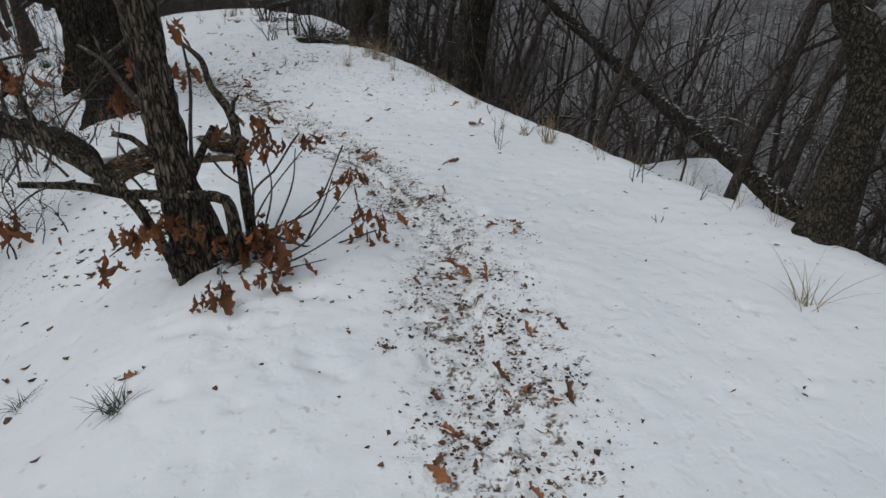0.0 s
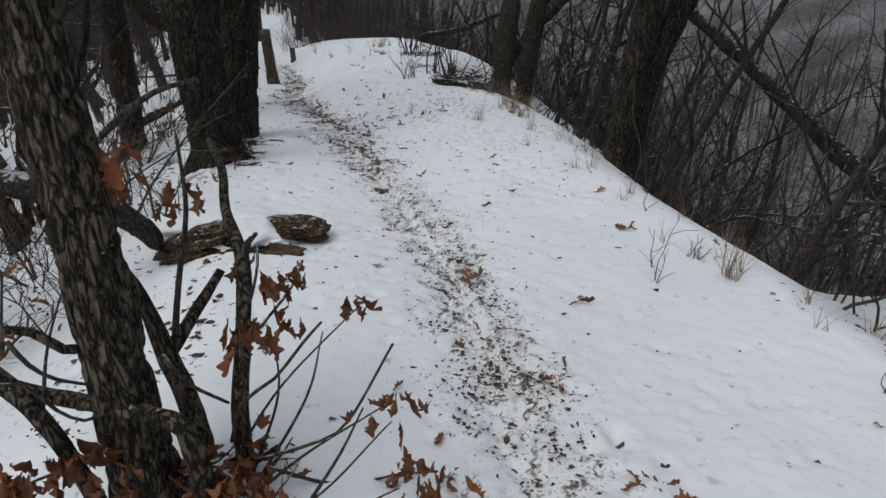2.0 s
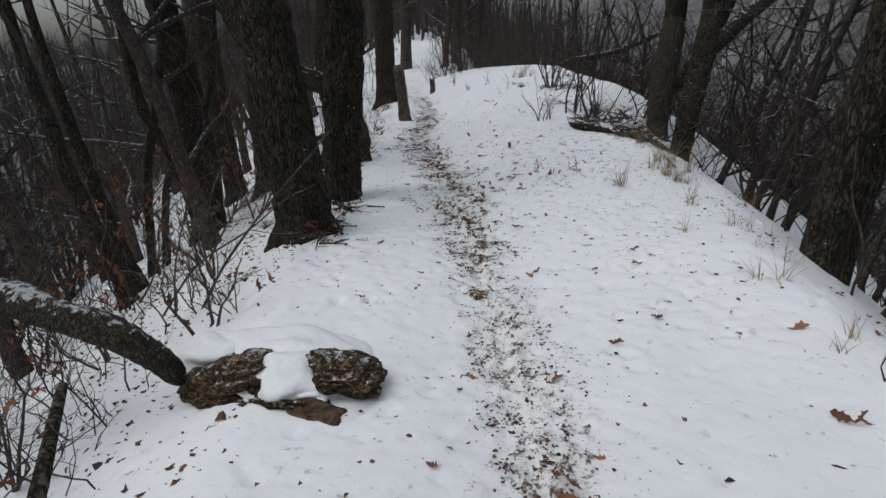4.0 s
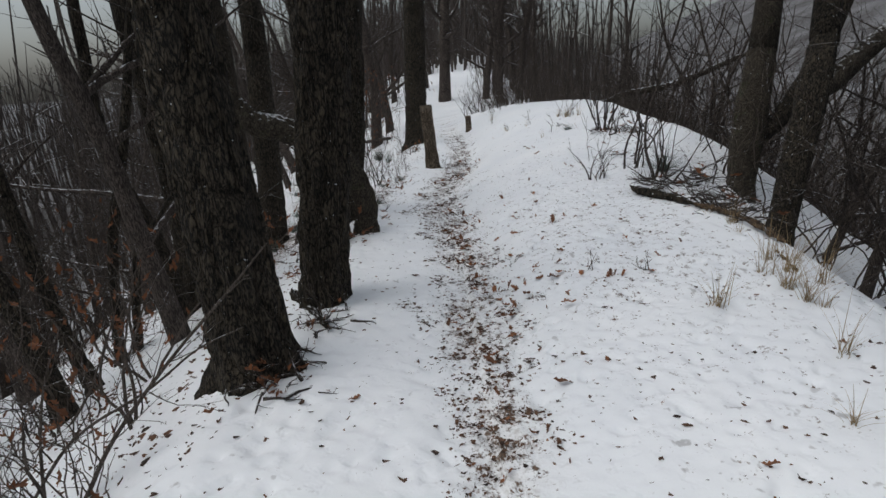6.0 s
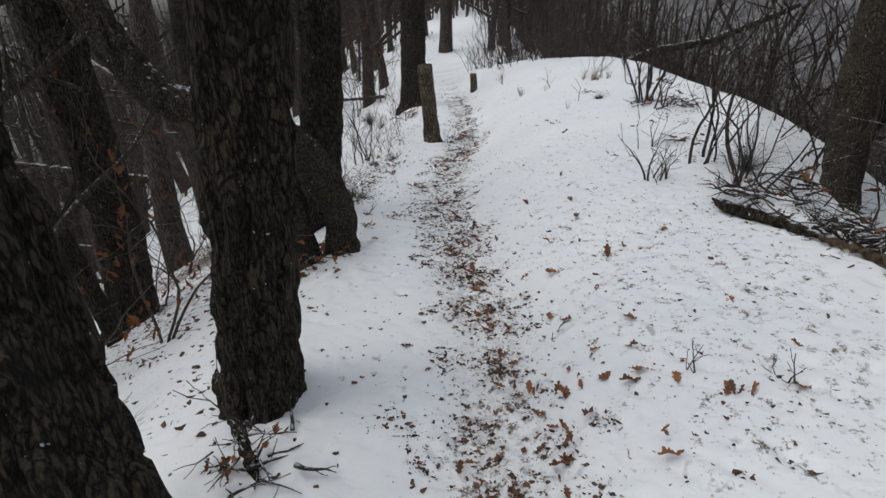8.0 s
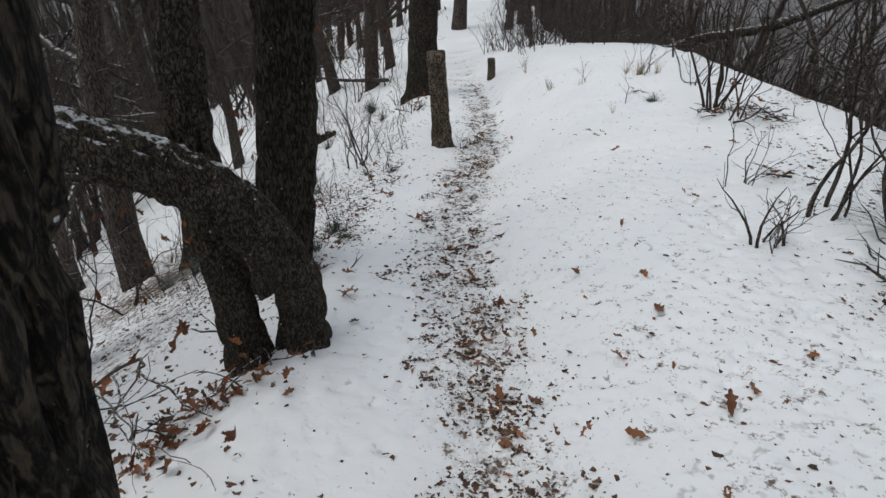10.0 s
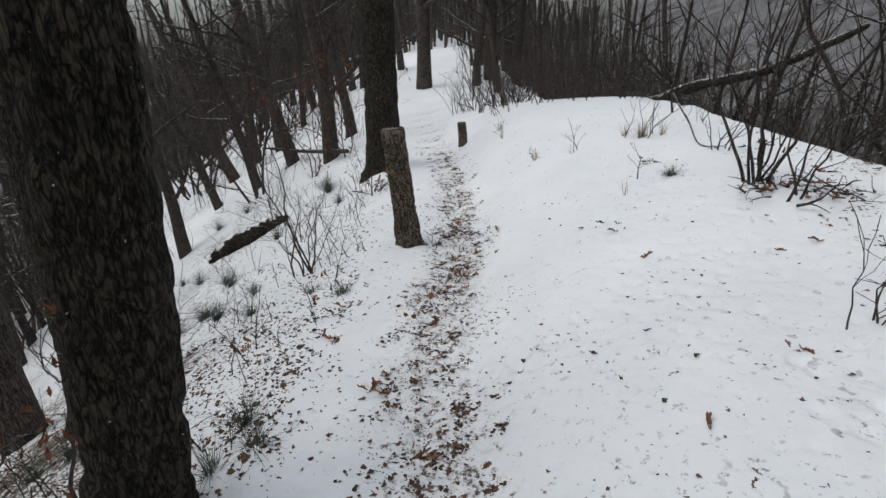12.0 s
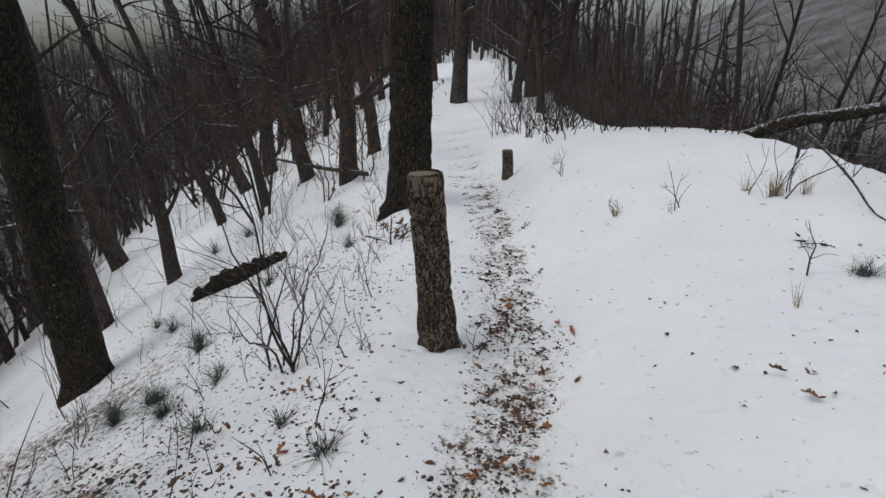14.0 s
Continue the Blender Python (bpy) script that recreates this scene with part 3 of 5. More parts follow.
# the woods ahead, where the path goes on
for i in range(90):
    y = rng.uniform(24, 62)
    u = rng.choice((-1, 1)) * (1.6 + 20 * rng.random() ** 1.2)
    x = table(PATH_X, y) + u
    plant(rng.choice((0, 1, 2, 2)), x, y, rng.uniform(0.06, 0.2), rng.uniform(-5, 5), rng.uniform(-4, 4), turn=rng.uniform(0, 360))
# the woods down the left slope
for i in range(62):
    y = rng.uniform(-2, 34)
    u = -(5.5 + 26 * rng.random() ** 1.1)
    x = table(PATH_X, y) + u
    if 8 < y < 17 and u > -9.5:
        continue
    plant(rng.choice((0, 1, 2, 3)), x, y, rng.uniform(0.06, 0.17), rng.uniform(-12, 3), rng.uniform(-5, 5), turn=rng.uniform(0, 360))

for i in range(14):
    y = rng.uniform(6, 17)
    x = table(PATH_X, y) - rng.uniform(9, 24)
    plant(rng.choice((1, 2, 3)), x, y, rng.uniform(0.05, 0.14), rng.uniform(-10, 4), rng.uniform(-6, 6), turn=rng.uniform(0, 360))

# slim trees standing behind the bank
for i in range(46):
    y = rng.uniform(11, 38)
    x = table(CREST_X, y) + rng.uniform(4, 20)
    plant(rng.choice((2, 3, 3, 4, 5)), x, y, rng.uniform(0.05, 0.1), rng.uniform(0, 18), rng.uniform(-6, 6), turn=rng.uniform(0, 360), tall=1.1)

# more of the woods, far down the left slope
for i in range(30):
    y = rng.uniform(4, 36)
    x = table(PATH_X, y) - rng.uniform(15, 34)
    plant(rng.choice((0, 1, 2, 3)), x, y, rng.uniform(0.05, 0.15), rng.uniform(-14, 2), rng.uniform(-5, 5), turn=rng.uniform(0, 360))

# tangled small trees on both slopes
for i in range(130):
    y = rng.uniform(2, 32)
    x = table(PATH_X, y) - table(SHELF, y) - 4.2 - 15 * rng.random() if i % 2 else table(CREST_X, y) + 1.6 + 13 * rng.random()
    if i % 2 and 3 < y < 19 and x > table(PATH_X, y) - 14:
        continue
    plant(4 + i % 4 // 2, x, y, rng.uniform(0.07, 0.12), rng.uniform(-10, 10) + (8 if i % 2 == 0 else -4), rng.uniform(-8, 8), turn=rng.uniform(0, 360))


def far_woods():
    """Bare stems on the far hillsides, too many to count."""
    rng = random.Random(77)
    g = Geo()
    for i in range(6500):
        pick = rng.random()
        y = rng.uniform(-40, 150)
        if pick < 0.42:
            x = table(CREST_X, y) + 20 + 95 * rng.random() ** 1.4
        elif pick < 0.75:
            x = table(PATH_X, y) - 15 - 60 * rng.random() ** 1.3
        else:
            y = 46 + 80 * rng.random() ** 1.4
            x = table(PATH_X, y) + rng.uniform(-34, 34)
        z, h, r = land(x, y) - 0.3, rng.uniform(8, 14), rng.uniform(0.06, 0.16)
        lean = Vector((rng.gauss(0, 0.1), rng.gauss(0, 0.1), 1))
        pts = [Vector((x, y, z, r)), Vector((*(Vector((x, y, z)) + lean * h * 0.5), r * 0.7)), Vector((*(Vector((x, y, z)) + lean * h), r * 0.15))]
        tube(g, pts, 4, cap=False)
        for k in range(4):
            q = Vector((x, y, z)) + lean * h * rng.uniform(0.2, 0.9)
            w = Vector((rng.gauss(0, 1), rng.gauss(0, 1), rng.uniform(0.3, 1.4))).normalized() * rng.uniform(1.0, 2.6)
            tube(g, [Vector((*q, r * 0.4)), Vector((*(q + w * 0.5 + Vector((0, 0, 0.1))), r * 0.28)), Vector((*(q + w), 0.012))], 3, cap=False)
    # bark colour carries the haze of distance
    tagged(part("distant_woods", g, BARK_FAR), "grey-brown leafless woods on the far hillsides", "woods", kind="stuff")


def brush(name, count, where, label, seed, tall=(0.7, 2.4), mat=None, kink=0.13):
    """A thicket of thin bare stems."""
    rng = random.Random(seed)
    g = Geo()
    for i in range(count):
        x, y, out = where(rng)
        z = land(x, y) - 0.05
        h = rng.uniform(*tall)
        way = Vector((rng.gauss(out * 0.35, 0.3), rng.gauss(0, 0.3), 1)).normalized()
        r = 0.004 + 0.005 * h * rng.uniform(0.5, 1.2)
        pts = branch(g, rng, (x, y, z), way, h, r, 0, 3, 0.06, kink=kink)
        for k in range(3):
            q = pts[rng.randint(1, len(pts) - 2)]
            branch(g, rng, q.xyz, way + Vector((rng.gauss(0, 0.7), rng.gauss(0, 0.7), 0.1)), h * rng.uniform(0.25, 0.55), r * 0.55, 0, 3, 0.06, kink=kink)
    return tagged(part(name, g, mat or BARK_FAR), label, "brush", kind="stuff")


def right_slope(rng):
    y = rng.uniform(0.5, 40)
    return table(CREST_X, y) + 0.7 + 17 * rng.random() ** 1.5, y, 1


def left_slope(rng):
    y = rng.uniform(0, 30)
    return table(PATH_X, y) - table(SHELF, y) - 2.2 - 18 * rng.random() ** 0.9, y, -0.4


def ahead(rng):
    y = 20.5 + 26 * rng.random() ** 1.5
    return table(PATH_X, y) + rng.choice((-1, 1, 1)) * (1.3 + 9 * rng.random()), y, 0


far_woods()
brush("slope_brush", 650, right_slope, "dense leafless brush on the steep snowy slope", 41, (0.9, 3.4), BARK_BRUSH, 0.24)
brush("pale_slope_brush", 800, right_slope, "pale snow-dusted brush on the steep slope", 48, (0.8, 3.0), BARK_TWIG, 0.24)
brush("bank_brush", 330, left_slope, "thin leafless brush on the snowy left slope", 42, (0.4, 1.7), BARK_BRUSH)


def slope_edge(rng):
    y = rng.uniform(10.5, 18)
    return table(PATH_X, y) - table(SHELF, y) - 0.15 - 4.5 * rng.random() ** 1.3, y, -0.5


def near_thicket(rng):
    y = rng.uniform(4.2, 7.6)
    return table(PATH_X, y) - table(SHELF, y) - 0.9 - 4.0 * rng.random() ** 0.8, y, -0.3


brush("thicket", 120, near_thicket, "tangle of thin dark twigs below the path", 49, (0.3, 1.3), BARK_BRUSH, 0.26)
brush("twiggy_undergrowth", 170, slope_edge, "low brown twigs and dead stems on the snowy slope edge", 47, (0.12, 0.6), BARK_THIN)
brush("path_end_brush", 620, ahead, "bare brown brush beside the far path", 43, (0.6, 2.6), BARK_TWIG)


# ---- the young oak that still holds its leaves ----
def limb(parent, at, rows, mat, sides=10, name="limb", step=0.05, knots=0.12, label=""):
    """A crooked limb; rows in the plan, at: the place of the thing it belongs to."""
    g = Geo()
    seed = rows[0][0] * 7.1
    local = [(x - at[0], y - at[1], z - at[2], r) for x, y, z, r in rows]
    tube(g, curve_points(local, step), sides, lambda p, o, r: r * (1 + knots * noise.noise((p.x * 16 + o.x + seed, p.y * 16 + o.y, p.z * 16))))
    return part(name, g, mat, parent, label)


def hang_leaves(parent, at, spots, rng, droop=80, spread=0.034, twigs=()):
    """Dry leaves hanging round each spot (x, y, z, count), each on the twig (part, points) next to it."""
    for x, y, z, count in spots:
        for k in range(count if droop < 75 else round(count * 2.1)):
            bearer = min(twigs, key=lambda t: min((Vector(q[:3]) - Vector((x, y, z))).length for q in t[1]))[0] if twigs else parent
            ob = part("leaf", LEAVES[rng.randrange(len(LEAVES))], None, bearer)
            q = Vector((x + rng.gauss(0, spread), y + rng.gauss(0, spread), z + rng.gauss(0, spread * 0.6))) - Vector(at)
            s = rng.uniform(0.5, 0.86)
            ob.matrix_basis = pose(*q, -droop + rng.gauss(0, 13), rng.gauss(0, 14), rng.uniform(0, 360)) @ Matrix.Diagonal((s, s, s, 1))


def young_oak():
    rng = random.Random(12)
    at = (-1.33, 3.27, 0.05)
    oak = thing("young_oak_tree", at, "young oak with furrowed bark and dry rust-brown leaves", "tree")
    g = Geo()
    rows = [(0, 0, -0.25, 0.11), (0, 0, 0, 0.108), (0, 0, 0.35, 0.094), (0.005, 0, 0.78, 0.088), (0, 0, 1.5, 0.078), (-0.03, 0.02, 2.4, 0.07), (-0.05, 0.05, 3.6, 0.055)]
    tube(g, curve_points(rows, 0.016), 96, bark_relief(0.02, 19, 0.0, 0.22, 2.2))
    part("trunk", g, BARK_OAK, oak)
    top = [Vector((-0.05, 0.05, 3.55, 0.056)), Vector((-0.1, 0.1, 4.4, 0.045)), Vector((-0.05, 0.2, 5.4, 0.03)), Vector((0.05, 0.25, 6.4, 0.012))]
    g = Geo()
    tube(g, top, 10)
    part("upper_trunk", g, BARK_OAK, oak)
    part("crown", crown(rng, curve_points(top, 0.3), 9, 1.5, 0.05, 1), BARK_TWIG, oak, "bare thin oak twigs")
    borne = []
    L = lambda rows, mat=BARK_OAK, **k: borne.append((limb(oak, at, rows, mat, **k), rows))
    L([(-1.08, 3.46, -0.05, 0.032), (-1.08, 3.46, 0.3, 0.03), (-1.12, 3.6, 0.55, 0.026), (-1.17, 3.73, 0.76, 0.026), (-1.3, 3.86, 0.9, 0.018), (-1.36, 3.96, 1.02, 0.016), (-1.5, 4.1, 1.1, 0.011)], name="stem")
    L([(-1.17, 3.73, 0.76, 0.018), (-1.15, 3.75, 0.83, 0.012), (-1.12, 3.76, 0.86, 0.007)], BARK_TWIG, name="stub")
    L([(-1.24, 3.45, -0.05, 0.045), (-1.3, 3.5, 0.25, 0.04), (-1.39, 3.53, 0.49, 0.034), (-1.42, 3.52, 0.66, 0.024), (-1.44, 3.48, 0.8, 0.022), (-1.56, 3.44, 0.96, 0.014), (-1.62, 3.42, 1.2, 0.008)], name="stem")
    L([(-1.38, 3.54, 0.47, 0.026), (-1.34, 3.66, 0.58, 0.022), (-1.3, 3.78, 0.69, 0.016)], name="broken_stub")
    L([(-1.37, 3.56, 0.5, 0.012), (-1.36, 3.62, 0.7, 0.01), (-1.34, 3.7, 0.95, 0.008), (-1.36, 3.74, 1.2, 0.005)], BARK_TWIG, name="twig")
    L([(-1.12, 3.3, 0.02, 0.045), (-1.09, 3.25, 0.25, 0.036), (-1.08, 3.22, 0.42, 0.03), (-1.14, 3.23, 0.47, 0.027), (-1.37, 3.22, 0.49, 0.024), (-1.57, 3.2, 0.51, 0.024), (-1.72, 3.17, 0.56, 0.02), (-1.95, 3.1, 0.6, 0.015)], name="limb")
    L([(-1.33, 3.12, -0.05, 0.026), (-1.35, 3.13, 0.1, 0.026), (-1.42, 3.13, 0.34, 0.024), (-1.5, 3.12, 0.53, 0.026), (-1.7, 3.11, 0.73, 0.034), (-1.96, 3.14, 0.88, 0.042), (-2.3, 3.2, 1.0, 0.045), (-2.7, 3.3, 1.3, 0.03)], name="stem")
    L([(-1.68, 3.12, 0.72, 0.02), (-1.78, 3.1, 0.85, 0.016), (-1.86, 3.12, 1.1, 0.012), (-1.95, 3.1, 1.35, 0.008)], name="limb")
    L([(-1.36, 3.3, 0.85, 0.02), (-1.48, 3.34, 0.95, 0.015), (-1.6, 3.42, 1.08, 0.011), (-1.75, 3.5, 1.15, 0.006)], BARK_TWIG, name="limb")
    L([(-1.7, 3.45, 1.05, 0.008), (-1.57, 3.53, 1.14, 0.011), (-1.42, 3.57, 1.27, 0.011), (-1.3, 3.6, 1.35, 0.009), (-1.17, 3.64, 1.39, 0.006)], BARK_TWIG, name="limb")
    # low side twigs
    L([(-1.46, 3.07, 0.82, 0.012), (-1.41, 3.12, 0.79, 0.013), (-1.37, 3.16, 0.72, 0.014), (-1.34, 3.22, 0.69, 0.015)], name="stub")
    for row in (((-1.45, 3.08, 0.78), (-1.43, 3.1, 0.7), (-1.4, 3.14, 0.63), (-1.33, 3.2, 0.58)), ((-1.52, 2.99, 0.75), (-1.5, 3.02, 0.67), (-1.45, 3.08, 0.65), (-1.41, 3.12, 0.54), (-1.37, 3.16, 0.48), (-1.31, 3.2, 0.49), (-1.24, 3.28, 0.51)),
                ((-1.14, 3.25, 0.68), (-1.1, 3.28, 0.57), (-1.02, 3.34, 0.47)), ((-0.95, 3.38, 0.2), (-0.8, 3.46, 0.09), (-0.68, 3.51, 0.07), (-0.55, 3.56, 0.09), (-0.42, 3.56, 0.13)),
                ((-1.05, 3.36, 0.3), (-0.99, 3.36, 0.46), (-0.9, 3.41, 0.53), (-0.81, 3.45, 0.65), (-0.76, 3.48, 0.71)), ((-1.05, 3.36, 0.2), (-0.82, 3.45, 0.26), (-0.71, 3.5, 0.33), (-0.56, 3.55, 0.62))):
        L([(*q, 0.007 * (1 - 0.5 * i / len(row))) for i, q in enumerate(row)], BARK_TWIG, sides=6, name="twig")
    for row in (((-1.13, 3.62, 0.55), (-1.2, 3.85, 0.66), (-1.29, 4.02, 0.7)), ((-1.12, 3.6, 0.5), (-1.05, 3.82, 0.62), (-1.08, 3.99, 0.66))):
        L([(*q, 0.006) for q in row], BARK_TWIG, sides=6, name="twig")
    # shoots from the foot
    shoots = [((-1.02, 3.3, 0.08), (-0.8, 3.35, 0.3), (-0.55, 3.45, 0.47)), ((-1.02, 3.28, 0.06), (-0.75, 3.28, 0.2), (-0.52, 3.4, 0.45)), ((-1.0, 3.26, 0.05), (-0.75, 3.2, 0.16), (-0.47, 3.3, 0.3)),
              ((-1.0, 3.2, 0.05), (-0.85, 3.1, 0.13), (-0.62, 3.1, 0.18)), ((-1.05, 3.42, 0.08), (-0.95, 3.5, 0.4), (-0.98, 3.55, 0.62)), ((-1.02, 3.4, 0.08), (-0.85, 3.5, 0.4), (-0.82, 3.6, 0.6)),
              ((-1.06, 3.38, 0.1), (-1.02, 3.42, 0.45), (-1.06, 3.5, 0.7)), ((-1.2, 3.2, 0.06), (-1.1, 3.0, 0.2), (-1.03, 2.85, 0.2)), ((-1.1, 3.18, 0.06), (-0.95, 3.06, 0.2), (-0.84, 2.98, 0.17)),
              ((-1.4, 3.2, 0.3), (-1.5, 3.05, 0.32), (-1.55, 2.95, 0.3)), ((-1.15, 3.5, 0.1), (-1.0, 3.62, 0.35), (-0.75, 3.8, 0.62)), ((-1.5, 3.15, 0.5), (-1.6, 3.3, 0.62), (-1.62, 3.45, 0.8)),
              ((-0.75, 3.28, 0.2), (-0.66, 3.33, 0.36), (-0.6, 3.38, 0.5)), ((-1.72, 3.14, 0.6), (-1.8, 3.0, 0.6), (-1.9, 2.9, 0.52)), ((-1.9, 3.12, 0.86), (-1.85, 3.05, 1.0), (-1.75, 2.98, 1.12))]
    for a, b, c in shoots:
        L([(*a, 0.0065), (*b, 0.0045), (*c, 0.0025)], BARK_TWIG, sides=6, name="twig")
    spots = [(-0.52, 3.45, 0.5, 4), (-0.62, 3.42, 0.45, 1), (-0.45, 3.32, 0.33, 4), (-0.36, 3.36, 0.33, 2), (-1.0, 3.62, 0.78, 5), (-0.95, 3.6, 0.66, 4), (-1.1, 3.6, 0.6, 4), (-0.8, 3.1, 0.36, 5), (-0.86, 3.12, 0.24, 5), (-0.8, 3.05, 0.2, 4),
             (-0.95, 3.3, 0.28, 6), (-1.05, 3.3, 0.25, 5), (-1.03, 2.83, 0.2, 4), (-1.1, 2.86, 0.16, 3), (-0.84, 2.98, 0.18, 3), (-1.35, 3.06, 0.42, 4), (-1.5, 3.02, 0.38, 4), (-1.2, 3.06, 0.4, 4), (-1.56, 2.95, 0.3, 3),
             (-1.62, 3.45, 0.92, 4), (-1.45, 3.52, 1.1, 4), (-1.36, 3.7, 1.02, 3), (-1.75, 3.0, 1.1, 4), (-1.95, 3.1, 1.3, 4), (-1.9, 2.9, 0.5, 4), (-2.3, 3.2, 1.05, 4), (-1.2, 3.3, 1.25, 2), (-0.76, 3.8, 0.62, 2),
             (-1.29, 4.04, 0.66, 3), (-1.08, 3.99, 0.63, 2), (-0.53, 3.54, 0.15, 2), (-0.44, 3.56, 0.12, 2), (-1.41, 2.96, 0.44, 3), (-1.33, 3.05, 0.4, 4), (-1.01, 3.29, 0.16, 5), (-0.97, 3.36, 0.74, 4), (-1.12, 3.3, 0.2, 5), (-0.9, 3.3, 0.18, 4)]
    hang_leaves(oak, at, spots, rng, twigs=borne)


young_oak()


def leafy_sapling(x, y, z, seed, height=1.6, leaves=26, label="thin sapling with a few dry brown leaves"):
    rng = random.Random(seed)
    at = (x, y, z)
    s = thing("leafy_sapling", at, label, "sapling", "leafy saplings on the slope")
    spots, borne = [], []
    for k in range(3):
        g = Geo()
        a = rng.uniform(0, 6.28)
        pts = branch(g, rng, (0.05 * math.cos(a), 0.05 * math.sin(a), -0.05), (0.35 * math.cos(a), 0.35 * math.sin(a), 1), height * rng.uniform(0.7, 1.1), 0.014, 2, 6, 0.1, 0.8, 4, 0.2)
        spots += [(*(pts[i].xyz + Vector(at)), 1) for i in range(2, len(pts))]
        borne.append((part("stem", g, BARK_TWIG, s), [p.xyz + Vector(at) for p in pts]))
    rng.shuffle(spots)
    hang_leaves(s, at, [(a + rng.gauss(0, 0.15), b + rng.gauss(0, 0.15), c, max(1, leaves // max(1, len(spots)))) for a, b, c, n in spots], rng, 70, 0.12, borne)
    return s


for i, (x, y, h, n) in enumerate(((-5.6, 7.6, 1.9, 60), (-6.3, 7.0, 2.0, 80), (-6.9, 6.2, 1.7, 70), (-7.4, 8.2, 2.2, 60), (-6.2, 9.0, 2.4, 20), (-4.9, 5.9, 1.1, 14), (-3.9, 4.6, 1.2, 18), (-13.6, 20.6, 3.2, 40), (-9.0, 10.9, 2.2, 26), (-7.3, 11.05, 2.3, 30), (-4.6, 6.9, 1.5, 26), (-3.5, 5.9, 1.0, 16))):
    leafy_sapling(x, y, land(x, y), 60 + i, h, n)


# ---- bushes, saplings and tufts on the bank ----
def shrub(x, y, seed, stems, height, r=0.012, lean=(0, 0), fan=0.24, name="bare_shrub", label="bare dark shrub growing out of the snow", spread=0.12, level=1, up=0.07):
    rng = random.Random(seed)
    s = thing(name, (x, y, land(x, y)), label, "shrub", "bare shrubs on the bank")
    for k in range(stems):
        a = rng.uniform(0, 6.28)
        g = Geo()
        branch(g, rng, (spread * math.cos(a) * rng.random(), spread * math.sin(a) * rng.random(), -0.06), (lean[0] + fan * math.cos(a), lean[1] + fan * math.sin(a), 1.0), height * rng.uniform(0.6, 1.1), r * rng.uniform(0.6, 1.2), level, 6, up, 0.7, 3, 0.22)
        part("stem", g, BARK_THIN if r > 0.008 else BARK_TWIG, s)
    return s


shrub(-3.72, 14.85, 1, 3, 1.2, 0.014, spread=0.15, fan=0.12, up=0.55, label="clump of dark bare stems on the snowy bank")
shrub(-3.95, 15.25, 2, 8, 1.9, 0.017, spread=0.1, fan=0.1, up=0.6, label="dark multi-stemmed bare shrub on the bank's crest")
shrub(-2.36, 12.1, 4, 1, 2.6, 0.032, (0.0, 0.05), spread=0.06, fan=0.06, up=0.5, label="thick-stemmed bare sapling at the crest", level=2)
shrub(-2.35, 12.2, 3, 6, 1.4, 0.011, (0.2, 0), spread=0.25, fan=0.2, up=0.35, label="bare shrub leaning over the slope")
shrub(-2.76, 12.7, 5, 5, 2.0, 0.014, (0.02, 0), spread=0.16, fan=0.1, up=0.5, label="bare dark saplings at the bank's edge", level=2)
shrub(-3.01, 12.0, 6, 5, 0.5, 0.01, fan=0.4, up=0.2, label="low broken twigs sticking out of the snow")
shrub(-3.3, 12.95, 7, 3, 0.75, 0.007, (0.2, 0), label="thin bare stems in the snow")
shrub(-8.0, 13.9, 88, 3, 2.1, 0.013, (0.02, 0.0), 0.06, spread=0.1, label="tall thin bare sapling below the path", level=2)
shrub(-8.15, 13.95, 8, 6, 1.0, 0.01, (0, 0.05), 0.3, spread=0.16, label="slender bare bush below the path", level=2)
shrub(-5.2, 17.0, 9, 3, 0.9, 0.008, (0.5, 0), label="thin bowed twig on the snowy bank")
shrub(-4.3, 16.3, 10, 4, 0.7, 0.01, label="small bare shrub on the bank")
for i, (x, y, n, h) in enumerate(((-8.45, 20.0, 7, 0.9), (-9.2, 20.7, 8, 1.1), (-10.8, 22.3, 8, 1.0), (-9.9, 21.6, 7, 1.1), (-7.6, 20.6, 6, 0.9), (-8.9, 21.8, 8, 1.2), (-10.0, 23.4, 8, 1.3), (-12.8, 20.4, 6, 1.0), (-7.0, 21.0, 6, 1.2))):
    shrub(x, y, 20 + i, n, h, 0.01, spread=0.3, label="low brown bare bush in the snow")
for i, (x, y, n, h) in enumerate(((-3.8, 6.32, 3, 0.5), (-3.35, 6.1, 3, 0.6), (-4.1, 6.33, 3, 1.3), (-4.5, 6.6, 3, 1.4), (-3.86, 8.13, 3, 0.6), (0.49, 5.41, 1, 0.35), (1.42, 4.6, 2, 0.3), (0.52, 5.63, 1, 0.4), (1.69, 4.15, 1, 0.25), (-7.47, 14.02, 3, 0.4), (-6.7, 14.4, 3, 0.4), (-10.6, 15.9, 4, 1.0), (-9.3, 15.2, 4, 0.9), (-11.5, 17.2, 4, 1.1), (-13, 18, 5, 1.2), (-10.2, 13.2, 3, 0.7))):
    shrub(x, y, 40 + i, n, h, 0.006, name="bare_twigs", label="few thin bare twigs in the snow", spread=0.08)


